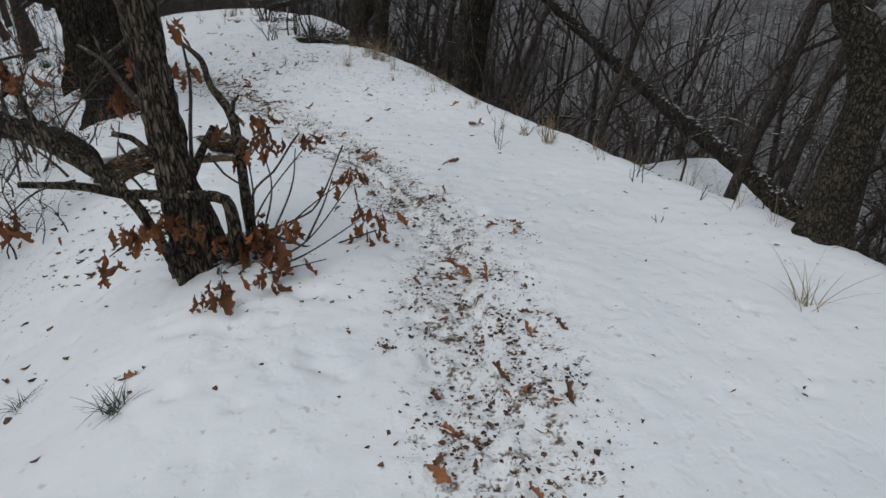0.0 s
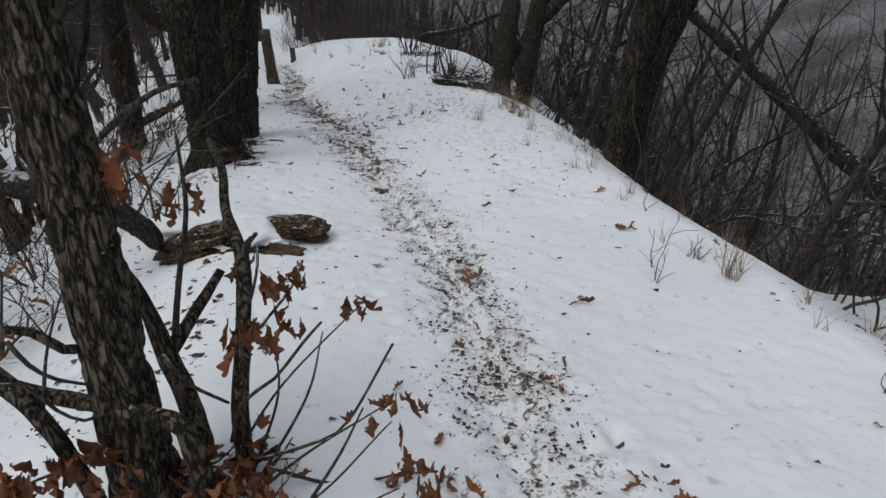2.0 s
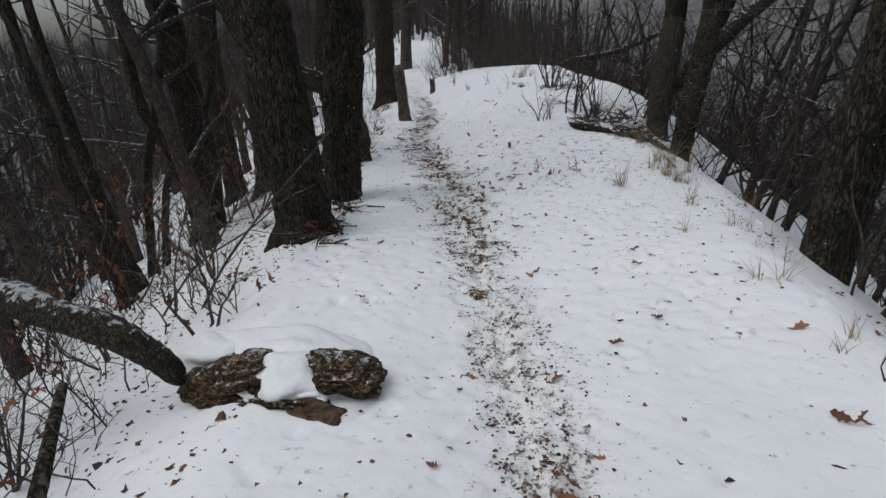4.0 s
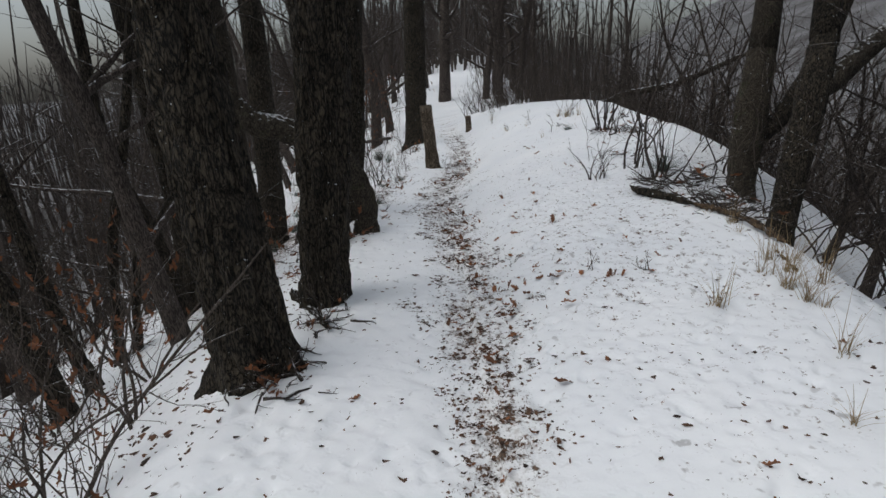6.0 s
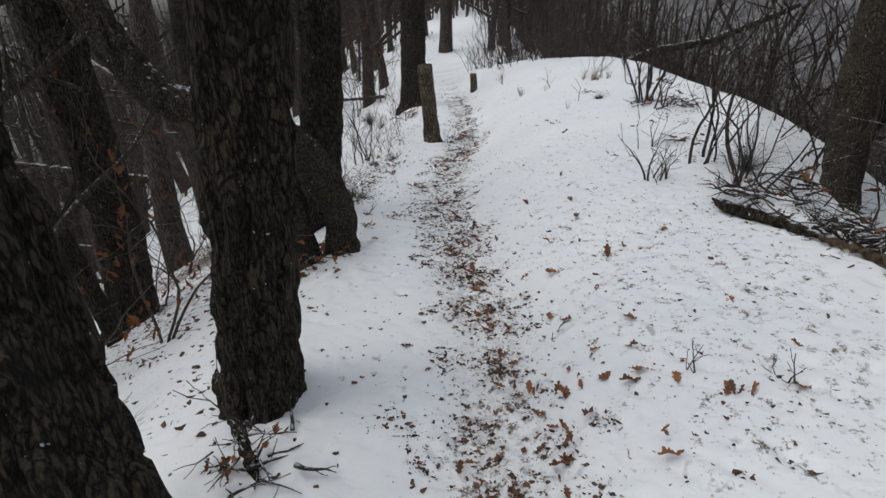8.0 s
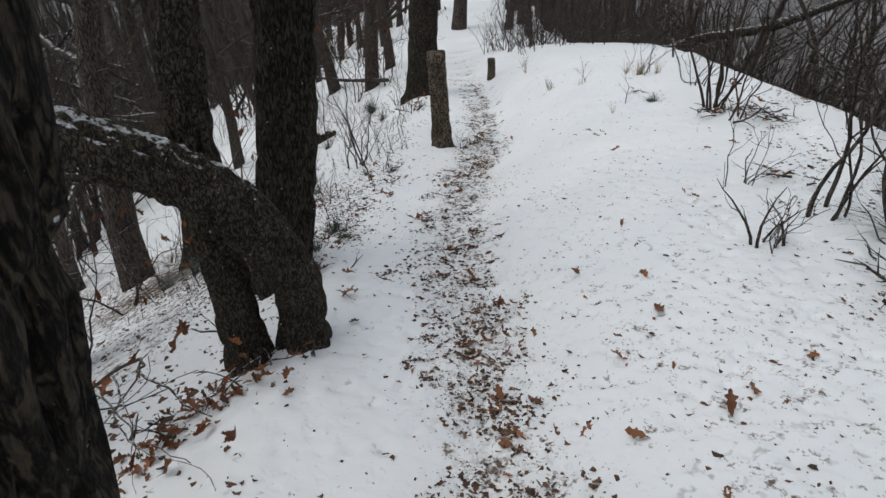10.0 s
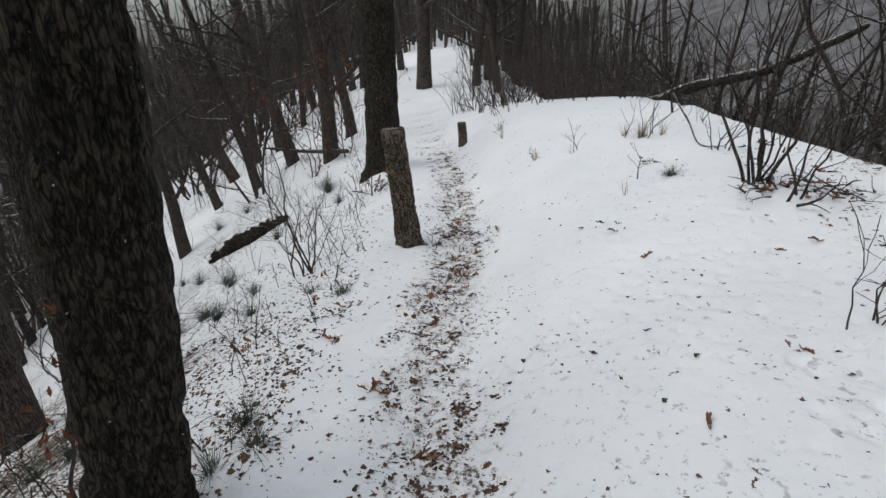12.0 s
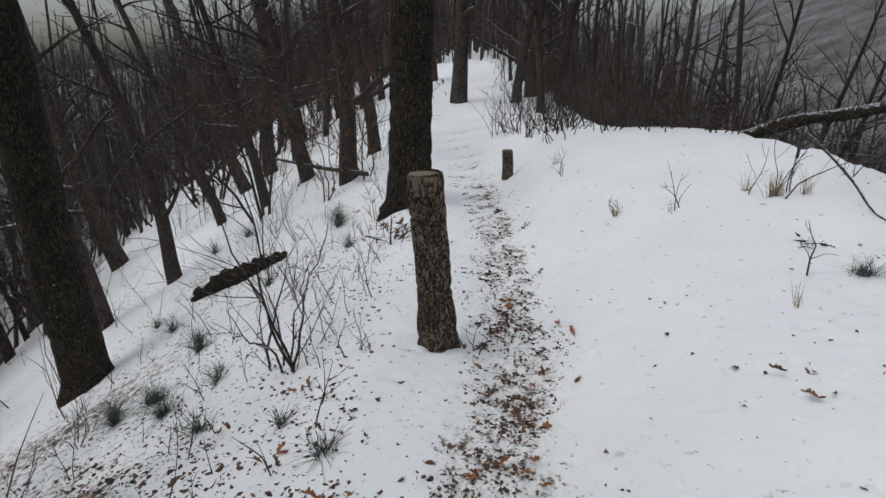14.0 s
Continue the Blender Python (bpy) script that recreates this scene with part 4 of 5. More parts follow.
def tuft(x, y, seed, blades, height, mat, name, label, category, flat=0.5, width=0.003, group=""):
    """Narrow bent blades from one root."""
    rng = random.Random(seed)
    g = Geo()
    for k in range(blades):
        a, h = rng.uniform(0, 6.28), height * rng.uniform(0.5, 1.15)
        out = rng.uniform(0.1, 1) * flat
        p0 = Vector((rng.gauss(0, 0.02), rng.gauss(0, 0.02), -0.02))
        d = Vector((math.cos(a) * out, math.sin(a) * out, 1)).normalized()
        side = Vector((-math.sin(a), math.cos(a), 0)) * width
        base = len(g.v)
        for i in range(5):
            t = i / 4
            p = p0 + d * h * t + Vector((math.cos(a), math.sin(a), 0)) * out * h * 0.5 * t * t - Vector((0, 0, 1)) * out * h * 0.35 * t * t
            w = side * (1 - 0.8 * t)
            g.v += [tuple(p - w), tuple(p + w), tuple(p + Vector((0, 0, width * 0.8 * (1 - t))))]
        for i in range(4):
            q = base + i * 3
            g.f += [(q, q + 2, q + 5, q + 3), (q + 2, q + 1, q + 4, q + 5), (q + 1, q, q + 3, q + 4)]
    ob = part(name, g, mat)
    ob.location = (x, y, land(x, y))
    return tagged(ob, label, category, group)


for i, (x, y, n, h) in enumerate(((1.58, 2.82, 22, 0.3), (-1.26, 9.04, 26, 0.32), (-0.9, 9.45, 34, 0.36), (-0.77, 9.3, 30, 0.34), (-1.05, 9.62, 20, 0.3), (0.78, 5.85, 14, 0.2), (0.95, 5.6, 18, 0.25), (-5.28, 16.95, 30, 0.25), (-5.5, 17.1, 20, 0.25), (0.1, 7.5, 14, 0.25), (-0.25, 8.3, 16, 0.25), (1.3, 5.4, 12, 0.22))):
    tuft(x, y, 80 + i, n, h, STRAW, "grass_tuft", "dry straw-coloured grass tuft poking from the snow", "grass", 0.7, group="dry grass tufts")
rng = random.Random(31)
for i in range(34):
    y = rng.uniform(3.6, 11)
    x = table(CREST_X, y) + rng.gauss(0.1, 0.25)
    tuft(x, y, 300 + i, rng.randint(7, 18), rng.uniform(0.1, 0.3), STRAW, "grass_tuft", "dry straw-coloured grass tuft poking from the snow", "grass", 0.8, 0.0025, group="dry grass tufts")
for i, (x, y, n, h) in enumerate(((-1.26, 2.28, 60, 0.13), (-1.85, 2.56, 40, 0.1), (-10.04, 13.5, 110, 0.22), (-9.17, 13.52, 120, 0.22), (-10.2, 14.54, 90, 0.25), (-10.61, 17.18, 110, 0.3), (-8.92, 13.9, 60, 0.16), (-9.84, 13.75, 60, 0.16), (-6.81, 13.08, 60, 0.12), (-4.64, 15.44, 40, 0.12), (-4.85, 7.9, 60, 0.2), (-6.2, 11.5, 60, 0.18), (-8.3, 13.3, 60, 0.14), (-11.9, 15.2, 80, 0.25), (-12.6, 16.3, 80, 0.25), (-9.5, 16.2, 60, 0.22))):
    tuft(x, y, 120 + i, int(n * (1.5 if y > 5 else 0.8)), h * (1.35 if y > 5 else 0.9), NEEDLE, "pine_seedling", "small frosted pine seedling in the snow", "seedling", 1.2, 0.0026, group="pine seedlings")


big_tree([(-1.52, 13.76, 0.78, 0.122), (-1.29, 14.03, 1.02, 0.122), (-1.08, 14.34, 1.39, 0.128), (-0.93, 14.61, 1.77, 0.115)], "dark side stem reaching out over the slope", BARK_DARK, seed=52, depth=0.012, sides=40, flare=0.0, height=6)


# sprigs, tufts and seedlings along the bank, each where it grows
for i, (x, y, n, h, lean) in enumerate(((-5.93, 16.6, 2, 0.5, (0.1, 0)), (-7.6, 18.1, 2, 0.4, (0, 0)), (-6.47, 16.65, 4, 0.22, (-0.2, 0)), (-4.95, 15.3, 1, 0.42, (0.05, 0)), (-5.48, 16.95, 1, 0.75, (0.05, 0)), (-5.2, 17.1, 2, 0.6, (-0.1, 0)), (-4.75, 17.87, 3, 0.4, (0, 0)),
                                        (-2.98, 9.6, 2, 0.16, (0.2, 0)), (-1.82, 9.52, 3, 0.25, (0, 0)), (-2.2, 9.4, 2, 0.22, (0.3, 0)), (-3.01, 12.02, 4, 0.45, (0.1, 0)), (-3.28, 12.97, 2, 0.6, (-0.2, 0)), (0.49, 5.44, 1, 0.5, (0.05, 0)), (1.43, 4.72, 1, 0.42, (0.15, 0)), (1.28, 3.76, 2, 0.12, (0, 0)), (0.73, 5.86, 3, 0.24, (0.3, 0)), (0.53, 6.57, 1, 0.3, (0, 0)))):
    shrub(x, y, 400 + i, n, h, 0.006, lean, name="bare_twigs", label="few thin bare twigs in the snow", spread=0.05, fan=0.2)
for i, (x, y, n, h) in enumerate(((-5.25, 16.99, 34, 0.3), (-5.05, 17.05, 22, 0.28), (-6.5, 16.6, 20, 0.18), (-7.94, 18.67, 24, 0.3), (-4.98, 14.95, 9, 0.2), (-6.0, 16.55, 8, 0.16), (0.94, 5.63, 26, 0.34), (1.0, 5.7, 16, 0.3), (-1.04, 9.87, 26, 0.36), (-0.9, 9.72, 30, 0.4), (-0.7, 9.58, 26, 0.36), (-0.59, 8.71, 20, 0.34), (-1.37, 10.67, 20, 0.3))):
    tuft(x, y, 440 + i, n, h, STRAW, "grass_tuft", "dry straw-coloured grass tuft poking from the snow", "grass", 0.6, 0.0024, group="dry grass tufts")
for i, (x, y, n, h) in enumerate(((-4.69, 15.44, 60, 0.13), (-4.98, 15.85, 40, 0.09), (-10.35, 13.64, 130, 0.24), (-9.72, 13.76, 140, 0.26), (-10.61, 14.77, 90, 0.24), (-9.1, 14.04, 80, 0.15), (-10.85, 17.44, 130, 0.3), (-10.54, 15.78, 80, 0.2), (-14.9, 18.0, 120, 0.4), (-14.2, 18.3, 120, 0.38), (-12.84, 15.5, 90, 0.25), (-7.39, 13.3, 60, 0.13), (-2.35, 12.5, 150, 0.45), (-6.05, 11.15, 80, 0.2), (-5.94, 11.35, 70, 0.18), (-8.3, 11.4, 110, 0.3), (-8.6, 11.2, 110, 0.3))):
    tuft(x, y, 470 + i, n, h, NEEDLE, "pine_seedling", "small frosted pine seedling in the snow", "seedling", 1.2, 0.003, group="pine seedlings")


def bowed_twig():
    at = (-5.19, 18.6, land(-5.19, 18.6))
    b = thing("bowed_twig", at, "long dark bare twig bowed down over the snow", "twig")
    x, y = -4.56, 16.5
    limb(b, at, [(*at[:2], at[2] - 0.05, 0.016), (-5.15, 18.2, at[2] + 0.28, 0.014), (-4.95, 17.5, at[2] + 0.22, 0.012), (-4.75, 17.0, at[2] + 0.08, 0.01), (x, y, land(x, y) + 0.02, 0.007), (-4.3, 16.3, land(-4.3, 16.3) + 0.05, 0.004)], BARK_THIN, 8, "stem")
    rng = random.Random(61)
    for q in ((-5.15, 18.2, at[2] + 0.28), (-4.95, 17.5, at[2] + 0.22), (-5.05, 17.9, at[2] + 0.26)):
        g = Geo()
        branch(g, rng, Vector(q) - Vector(at), (0.8, rng.gauss(0, 0.3), 0.1), 0.7, 0.006, 1, 5, 0.0, 0.8, 3, 0.2)
        part("twig", g, BARK_THIN, b)


bowed_twig()

# bushes over the snow where the path goes out of sight
for i, (x, y, n, h) in enumerate(((-10.3, 22.3, 9, 1.2), (-10.5, 24.0, 9, 1.4), (-8.6, 20.6, 9, 1.1), (-9.5, 22.9, 9, 1.3), (-7.8, 20.2, 8, 1.2), (-11.2, 26.4, 9, 1.5), (-9.3, 25.0, 9, 1.8), (-8.1, 22.3, 9, 1.6), (-7.0, 20.4, 8, 1.2), (-6.2, 20.3, 8, 1.3), (-12.0, 27.6, 9, 1.4), (-9.0, 20.9, 8, 0.8))):
    shrub(x, y, 500 + i, n, h, 0.011, spread=0.35, fan=0.4, label="low brown bare bush in the snow", level=1)
# brown leaves in the sapling by the broad trunk, and dark clods on the bank
leafy_sapling(-12.4, 18.7, land(-12.4, 18.7), 91, 3.4, 60, "tall thin sapling hung with rust-brown leaves")
leafy_sapling(-11.9, 19.3, land(-11.9, 19.3), 92, 3.2, 50, "tall thin sapling hung with rust-brown leaves")
leafy_sapling(-8.72, 16.0, land(-8.72, 16.0), 93, 0.5, 8, "small twig with orange-brown leaves behind the post")


def pale_branch():
    at = (-4.1, 6.33, -0.27)
    b = thing("pale_sapling", at, "pale grey bare sapling bowed across the snow", "sapling")
    rng = random.Random(50)
    for rows in ([(-4.1, 6.33, -0.3, 0.014), (-3.88, 6.47, 0.11, 0.012), (-3.55, 6.69, 0.57, 0.009), (-3.25, 6.89, 0.93, 0.007), (-3.05, 7.02, 1.18, 0.004)],
                 [(-4.36, 6.16, -0.3, 0.01), (-4.06, 6.36, 0.13, 0.009), (-3.67, 6.61, 0.41, 0.007), (-3.42, 6.78, 0.63, 0.005), (-3.21, 6.92, 0.74, 0.003)],
                 [(-4.25, 6.2, -0.3, 0.01), (-4.2, 6.25, 0.1, 0.008), (-4.05, 6.3, 0.5, 0.006), (-3.95, 6.4, 0.8, 0.003)]):
        limb(b, at, rows, BARK_TWIG, 7, "stem")
        for k in range(5):
            g = Geo()
            q = Vector(rows[1 + k % 3][:3]) - Vector(at)
            branch(g, rng, q, (rng.gauss(0.5, 0.5), rng.gauss(0.3, 0.4), rng.uniform(0.1, 0.6)), rng.uniform(0.2, 0.5), 0.005, 1, 4, 0.02, 0.8, 3, 0.2)
            part("twig", g, BARK_TWIG, b)


pale_branch()


# ---- wood and stone on the ground ----
def stump_post():
    at = (-6.98, 14.33, 0.08)
    p = thing("weathered_post", at, "tall weathered log post with bark and a sawn top", "post")
    g = Geo()
    rows = [(0.02, 0, -0.2, 0.14), (0.015, 0, 0, 0.137), (-0.005, -0.005, 0.3, 0.126), (-0.02, -0.01, 0.6, 0.118), (-0.045, -0.02, 0.95, 0.12), (-0.06, -0.03, 1.21, 0.12)]
    tube(g, curve_points(rows, 0.014), 104, bark_relief(0.026, 17, 0.0, 0.14, 4.4), cap=False)
    part("bark", g, WOOD_POST, p)
    g = Geo()
    tube(g, [Vector((-0.058, -0.03, 1.1, 0.104)), Vector((-0.06, -0.03, 1.19, 0.108)), Vector((-0.06, -0.03, 1.2, 0.1))], 40, lambda p, o, r: r * (1 + 0.05 * noise.noise((o.x * 4, o.y * 4, 3.0))))
    part("cut_top", g, WOOD_CUT, p, "grey sawn wood")


def short_post():
    at = (-8.78, 18.88, 0.2)
    p = thing("short_post", at, "short sawn wooden stake beside the path", "post")
    g = Geo()
    rows = [(0, 0, -0.15, 0.085), (0, 0, 0, 0.085), (0.005, 0, 0.22, 0.082), (-0.01, 0, 0.46, 0.08)]
    tube(g, curve_points(rows, 0.03), 40, bark_relief(0.006, 24, 0, 0.05, 6.1))
    part("stake", g, WOOD_POST, p)
    g = Geo()
    tube(g, [Vector((-0.01, 0, 0.45, 0.07)), Vector((-0.01, 0, 0.468, 0.07))], 24)
    part("cut_top", g, WOOD_CUT, p, "pale sawn end")


def lying_log(name, rows, mat, label, sides=28, relief=0.012, freq=16, snow=False):
    x, y, z, r = rows[0]
    lg = thing(name, (x, y, z), label, "log", "fallen wood")
    g = Geo()
    local = [(a - x, b - y, c - z, d) for a, b, c, d in rows]
    pts = curve_points(local, 0.03)
    bark = bark_relief(relief, freq, -50, 0.0, x)
    far = len(pts) - 1
    index = {tuple(p): i for i, p in enumerate(pts)}

    def broken(p, o, r):
        i = index[tuple(p)]
        end = min(i, far - i) * 0.03
        jag = min(1.0, 0.25 + 0.9 * abs(noise.noise((o.x * 2 + x, o.y * 2, o.z * 2))) + end * 6)
        return bark(p, o, r) * jag * (1 + 0.25 * noise.noise((p.x * 3 + o.x, p.y * 3 + o.y, x)))
    tube(g, pts, sides, broken)
    part("log", g, mat, lg)
    return lg


stump_post()
short_post()
lying_log("fallen_branch", [(-2.47, 11.46, 0.62, 0.02), (-2.36, 11.41, 0.585, 0.05), (-2.1, 11.29, 0.575, 0.046), (-1.95, 11.21, 0.57, 0.04), (-1.76, 11.1, 0.555, 0.03)], BARK_DARK, "dark broken branch lying on the snowy crest", 30, 0.02, 24)
def mound_log():
    rows = [(-11.05, 16.57, 0.05), (-11.3, 16.5, 0.12), (-11.55, 16.4, 0.17), (-11.9, 16.29, 0.2), (-12.3, 16.16, 0.17), (-12.7, 16.0, 0.08)]
    rows = [(x, y, land(x, y) + 0.05, r) for x, y, r in rows]
    lg = lying_log("mossy_log", rows, BARK_DARK, "dark broken log with snow along its top", 48, 0.07, 8)
    g = Geo()
    x, y, z, r = rows[0]
    cap = [(a - x, b - y, c - z + d * 0.72, d * 0.55) for a, b, c, d in rows[1:]]
    tube(g, curve_points(cap, 0.04), 16, lambda p, o, r: r * (0.75 + 0.7 * noise.noise((p.x * 5, p.y * 5, o.z))) * (0.7 if o.z > 0 else 1))
    part("snow", g, SNOW, lg, "line of snow on the log")


mound_log()
lying_log("fallen_pole", [(-11.5, 18.9, 0.02, 0.05), (-13.2, 19.9, -0.25, 0.05), (-15, 20.9, -0.5, 0.045), (-17.4, 21.9, -0.7, 0.035)], BARK_THIN, "long thin fallen pole on the slope", 14)
lying_log("fallen_tree", [(-7.6, 20.9, 0.55, 0.14), (-6.4, 21.6, 0.6, 0.13), (-5.4, 22.2, 0.95, 0.11), (-4.2, 22.8, 1.2, 0.1), (-2.6, 24.0, 1.9, 0.07)], BARK_MOSSY, "mossy dead trunk leaning beyond the bank", 30)
lying_log("fallen_limb", [(-2.82, 5.22, 0.05, 0.05), (-2.88, 5.16, 0.22, 0.075), (-3.05, 5.05, 0.4, 0.09), (-3.3, 4.95, 0.5, 0.095), (-3.65, 4.9, 0.55, 0.1), (-4.2, 4.9, 0.45, 0.11), (-4.9, 5.0, 0.0, 0.1), (-5.4, 5.1, -0.75, 0.1)], BARK_MOSSY, "old bent limb propped on the slope")
lying_log("leaning_dead_tree", [(2.8, 4.5, -0.45, 0.1), (2.62, 5.2, -0.17, 0.09), (2.5, 6.4, 0.06, 0.085), (2.39, 7.5, 0.27, 0.082), (2.05, 8.4, 0.68, 0.078), (1.65, 9.3, 1.13, 0.07), (0.8, 11.0, 2.0, 0.06)], BARK_DARK, "dead dark trunk leaning across the slope", 30)


def rotten_rock():
    at = (-2.1, 5.5, 0.03)
    rk = thing("rotten_log_and_rock", at, "low brown rock half buried under snow", "rock")

    def lump(c, size, seed, layered=0.0, tilt=0.0, bulge=0.28):
        """A stone with split layers, or a smooth drift of snow."""
        g = Geo()
        n, m = 64, 44
        for j in range(m + 1):
            for i in range(n):
                a, b = 2 * math.pi * i / n, math.pi * j / m
                o = Vector((math.cos(a) * math.sin(b), math.sin(a) * math.sin(b), math.cos(b)))
                k = 1 + bulge * noise.noise(o * 1.7 + Vector((seed, 0, 0)))
                if layered:
                    bed = math.floor(o.z * 5.5 + 0.8 * noise.noise(o * 1.3 + Vector((seed, 5, 0))))
                    k += layered * noise.noise((bed * 3.7 + seed, o.x * 2.2, o.y * 2.2)) + 0.07 * abs(noise.noise(o * 6 + Vector((0, seed, 0)))) + 0.03 * noise.noise(o * 14)
                x, y, z = o.x * k * size[0], o.y * k * size[1], o.z * k * size[2]
                g.v.append((c[0] + x, c[1] + y, c[2] + z + tilt * x))
        for j in range(m):
            for i in range(n):
                q = (i + 1) % n
                g.f.append((j * n + i, (j + 1) * n + i, (j + 1) * n + q, j * n + q))
        return g
    part("rock", lump((0.16, 0.02, 0.15), (0.23, 0.15, 0.075), 1, 0.22, -0.06), ROCK, rk, "dark brown rock end")
    part("slab", lump((-0.52, -0.13, 0.02), (0.38, 0.21, 0.12), 3, 0.22, 0.28), ROCK, rk, "splintered brown slab")
    part("ledge", lump((-0.2, -0.24, 0.04), (0.25, 0.05, 0.03), 4, 0.6, 0.16), ROCK, rk)
    part("lower_rock", lump((0.17, -0.2, 0.035), (0.2, 0.1, 0.06), 5, 0.12), ROTTEN, rk, "rounded dark brown stone below the rock")
    part("snow_cap", lump((-0.24, 0.12, 0.06), (0.5, 0.3, 0.12), 7, bulge=0.35), SNOW, rk, "smooth pillow of snow")
    part("snow_cap", lump((-0.1, -0.06, 0.1), (0.24, 0.19, 0.11), 8, bulge=0.3), SNOW, rk)
    part("snow_cap", lump((0.04, -0.1, 0.09), (0.17, 0.09, 0.04), 9, bulge=0.3), SNOW, rk)
    part("snow_cap", lump((-0.3, -0.18, 0.04), (0.16, 0.1, 0.06), 10, bulge=0.4), SNOW, rk)
    part("snow_cap", lump((-0.75, 0.02, 0.03), (0.3, 0.2, 0.12), 12, bulge=0.35), SNOW, rk)

rotten_rock()


def debris(x, y, seed, count, size, label, leaves=8):
    """Dark sticks and leaves heaped at a trunk's foot."""
    rng = random.Random(seed)
    at = (x, y, land(x, y))
    d = thing("twig_heap", at, label, "twigs", "heaps at the trunks")
    for k in range(count):
        g = Geo()
        a = rng.uniform(0, 6.28)
        q = Vector((rng.gauss(0, size * 0.5), rng.gauss(0, size * 0.5), rng.uniform(0.0, 0.06)))
        branch(g, rng, q, (math.cos(a), math.sin(a), rng.gauss(0.1, 0.2)), size * rng.uniform(0.4, 1.2), rng.uniform(0.004, 0.014), 1, 6, -0.03, 0.8, 2, 0.25)
        part("stick", g, BARK_THIN, d)
    hang_leaves(d, at, [(x, y, at[2] + 0.05, leaves)], rng, 20, size * 0.5)


debris(-3.52, 7.28, 1, 30, 0.26, "dark sticks and leaves heaped at the trunk's foot", 14)
debris(-1.12, 3.36, 12, 22, 0.2, "dark dead twigs and brown leaves at the oak's foot", 34)
debris(-3.8, 8.05, 2, 22, 0.24, "dark sticks lying in the snow", 4)
debris(-5.0, 9.75, 3, 10, 0.3, "twigs and brown leaves by the arching trunk", 10)
debris(-5.6, 10.7, 4, 6, 0.25, "twigs by the trunk's foot", 4)
debris(-2.17, 11.83, 13, 26, 0.4, "tangled dark roots and twigs on the crest", 3)
debris(-1.72, 11.43, 14, 34, 0.4, "tangled dark roots and twigs under the leaning trunks", 6)
debris(-1.4, 11.0, 15, 30, 0.38, "dark dead twigs under the leaning trunks", 6)
debris(-3.5, 15.3, 16, 12, 0.3, "dark sticks showing through the bank's snow", 5)
debris(-4.98, 15.85, 17, 5, 0.1, "small dark clod of twigs in the snow", 2)
debris(-5.16, 9.36, 18, 10, 0.22, "brown leaves and sticks beside the slender trunk", 22)
debris(-3.8, 15.0, 5, 12, 0.4, "dark debris under the shrub", 6)
debris(-1.55, 11.5, 6, 30, 0.55, "tangled roots and sticks on the crest", 4)
debris(-3.4, 14.95, 9, 9, 0.25, "dark sticks and leaves showing through the snow", 4)
debris(-3.0, 13.35, 10, 7, 0.25, "dark sticks lying on the snowy bank", 3)
debris(-3.9, 16.5, 11, 6, 0.2, "dark dead wood under snow on the bank", 2)
debris(-2.0, 12.15, 7, 24, 0.5, "tangled dead twigs on the crest", 4)
debris(-8.75, 16.1, 8, 5, 0.3, "twigs with brown leaves behind the post", 8)


def leaf_clump(x, y, seed, count, size=0.06):
    rng = random.Random(seed)
    c = thing("leaf_clump", (x, y, surface(x, y)), "clump of wet brown leaves pressed into the snow", "leaves", "leaf clumps along the path")
    for k in range(count):
        ob = part("leaf", FALLEN[rng.randrange(len(FALLEN))], None, c)
        k2 = rng.uniform(0.45, 0.9)
        ob.matrix_basis = pose(rng.gauss(0, size), rng.gauss(0, size), rng.uniform(0.002, 0.02), rng.gauss(0, 28), rng.gauss(0, 28), rng.uniform(0, 360)) @ Matrix.Diagonal((k2, k2, k2, 1))


for i, (x, y, n) in enumerate(((0.02, 5.06, 4), (0.31, 3.73, 9), (0.4, 6.2, 3), (-4.05, 10.78, 9), (-2.65, 8.8, 7), (-3.61, 11.43, 3), (-6.07, 13.9, 8), (-4.19, 11.04, 6), (-5.72, 12.02, 7), (-0.07, 2.0, 5), (0.22, 2.22, 5), (-4.89, 14.35, 3), (0.37, 2.58, 4),
                               (-0.1, 4.3, 6), (0.1, 3.1, 6), (-0.55, 5.2, 5), (-1.75, 6.85, 6), (-1.9, 7.6, 5), (-2.4, 8.1, 6), (-3.0, 9.1, 7), (-3.5, 9.7, 8), (-4.0, 10.2, 7), (-4.7, 11.3, 8), (-5.1, 11.7, 7), (-5.8, 12.9, 6), (-6.1, 13.4, 5), (-2.2, 9.0, 4), (-2.0, 9.3, 4), (-1.55, 7.15, 3), (-7.1, 12.95, 6), (-6.9, 13.2, 5), (-5.1, 9.6, 6), (-3.55, 7.45, 11), (-3.45, 7.2, 8), (-3.85, 7.95, 10), (-5.05, 9.75, 8), (-4.84, 14.2, 3), (-3.64, 12.68, 2), (-3.85, 15.1, 7), (-3.4, 14.95, 6), (-6.35, 12.4, 7), (-6.6, 12.8, 7), (-7.5, 13.6, 8), (-7.9, 13.2, 8), (-7.3, 12.4, 8), (-3.2, 9.35, 6), (-2.75, 9.2, 5), (-2.9, 8.6, 6), (-4.3, 10.6, 7), (-6.25, 14.3, 5), (-6.9, 15.2, 5), (-5.19, 9.6, 12), (-5.16, 9.26, 12), (-5.2, 9.44, 12), (-5.12, 9.08, 12), (-5.25, 9.3, 10), (-5.3, 9.05, 10))):
    leaf_clump(x, y, 200 + i, n)
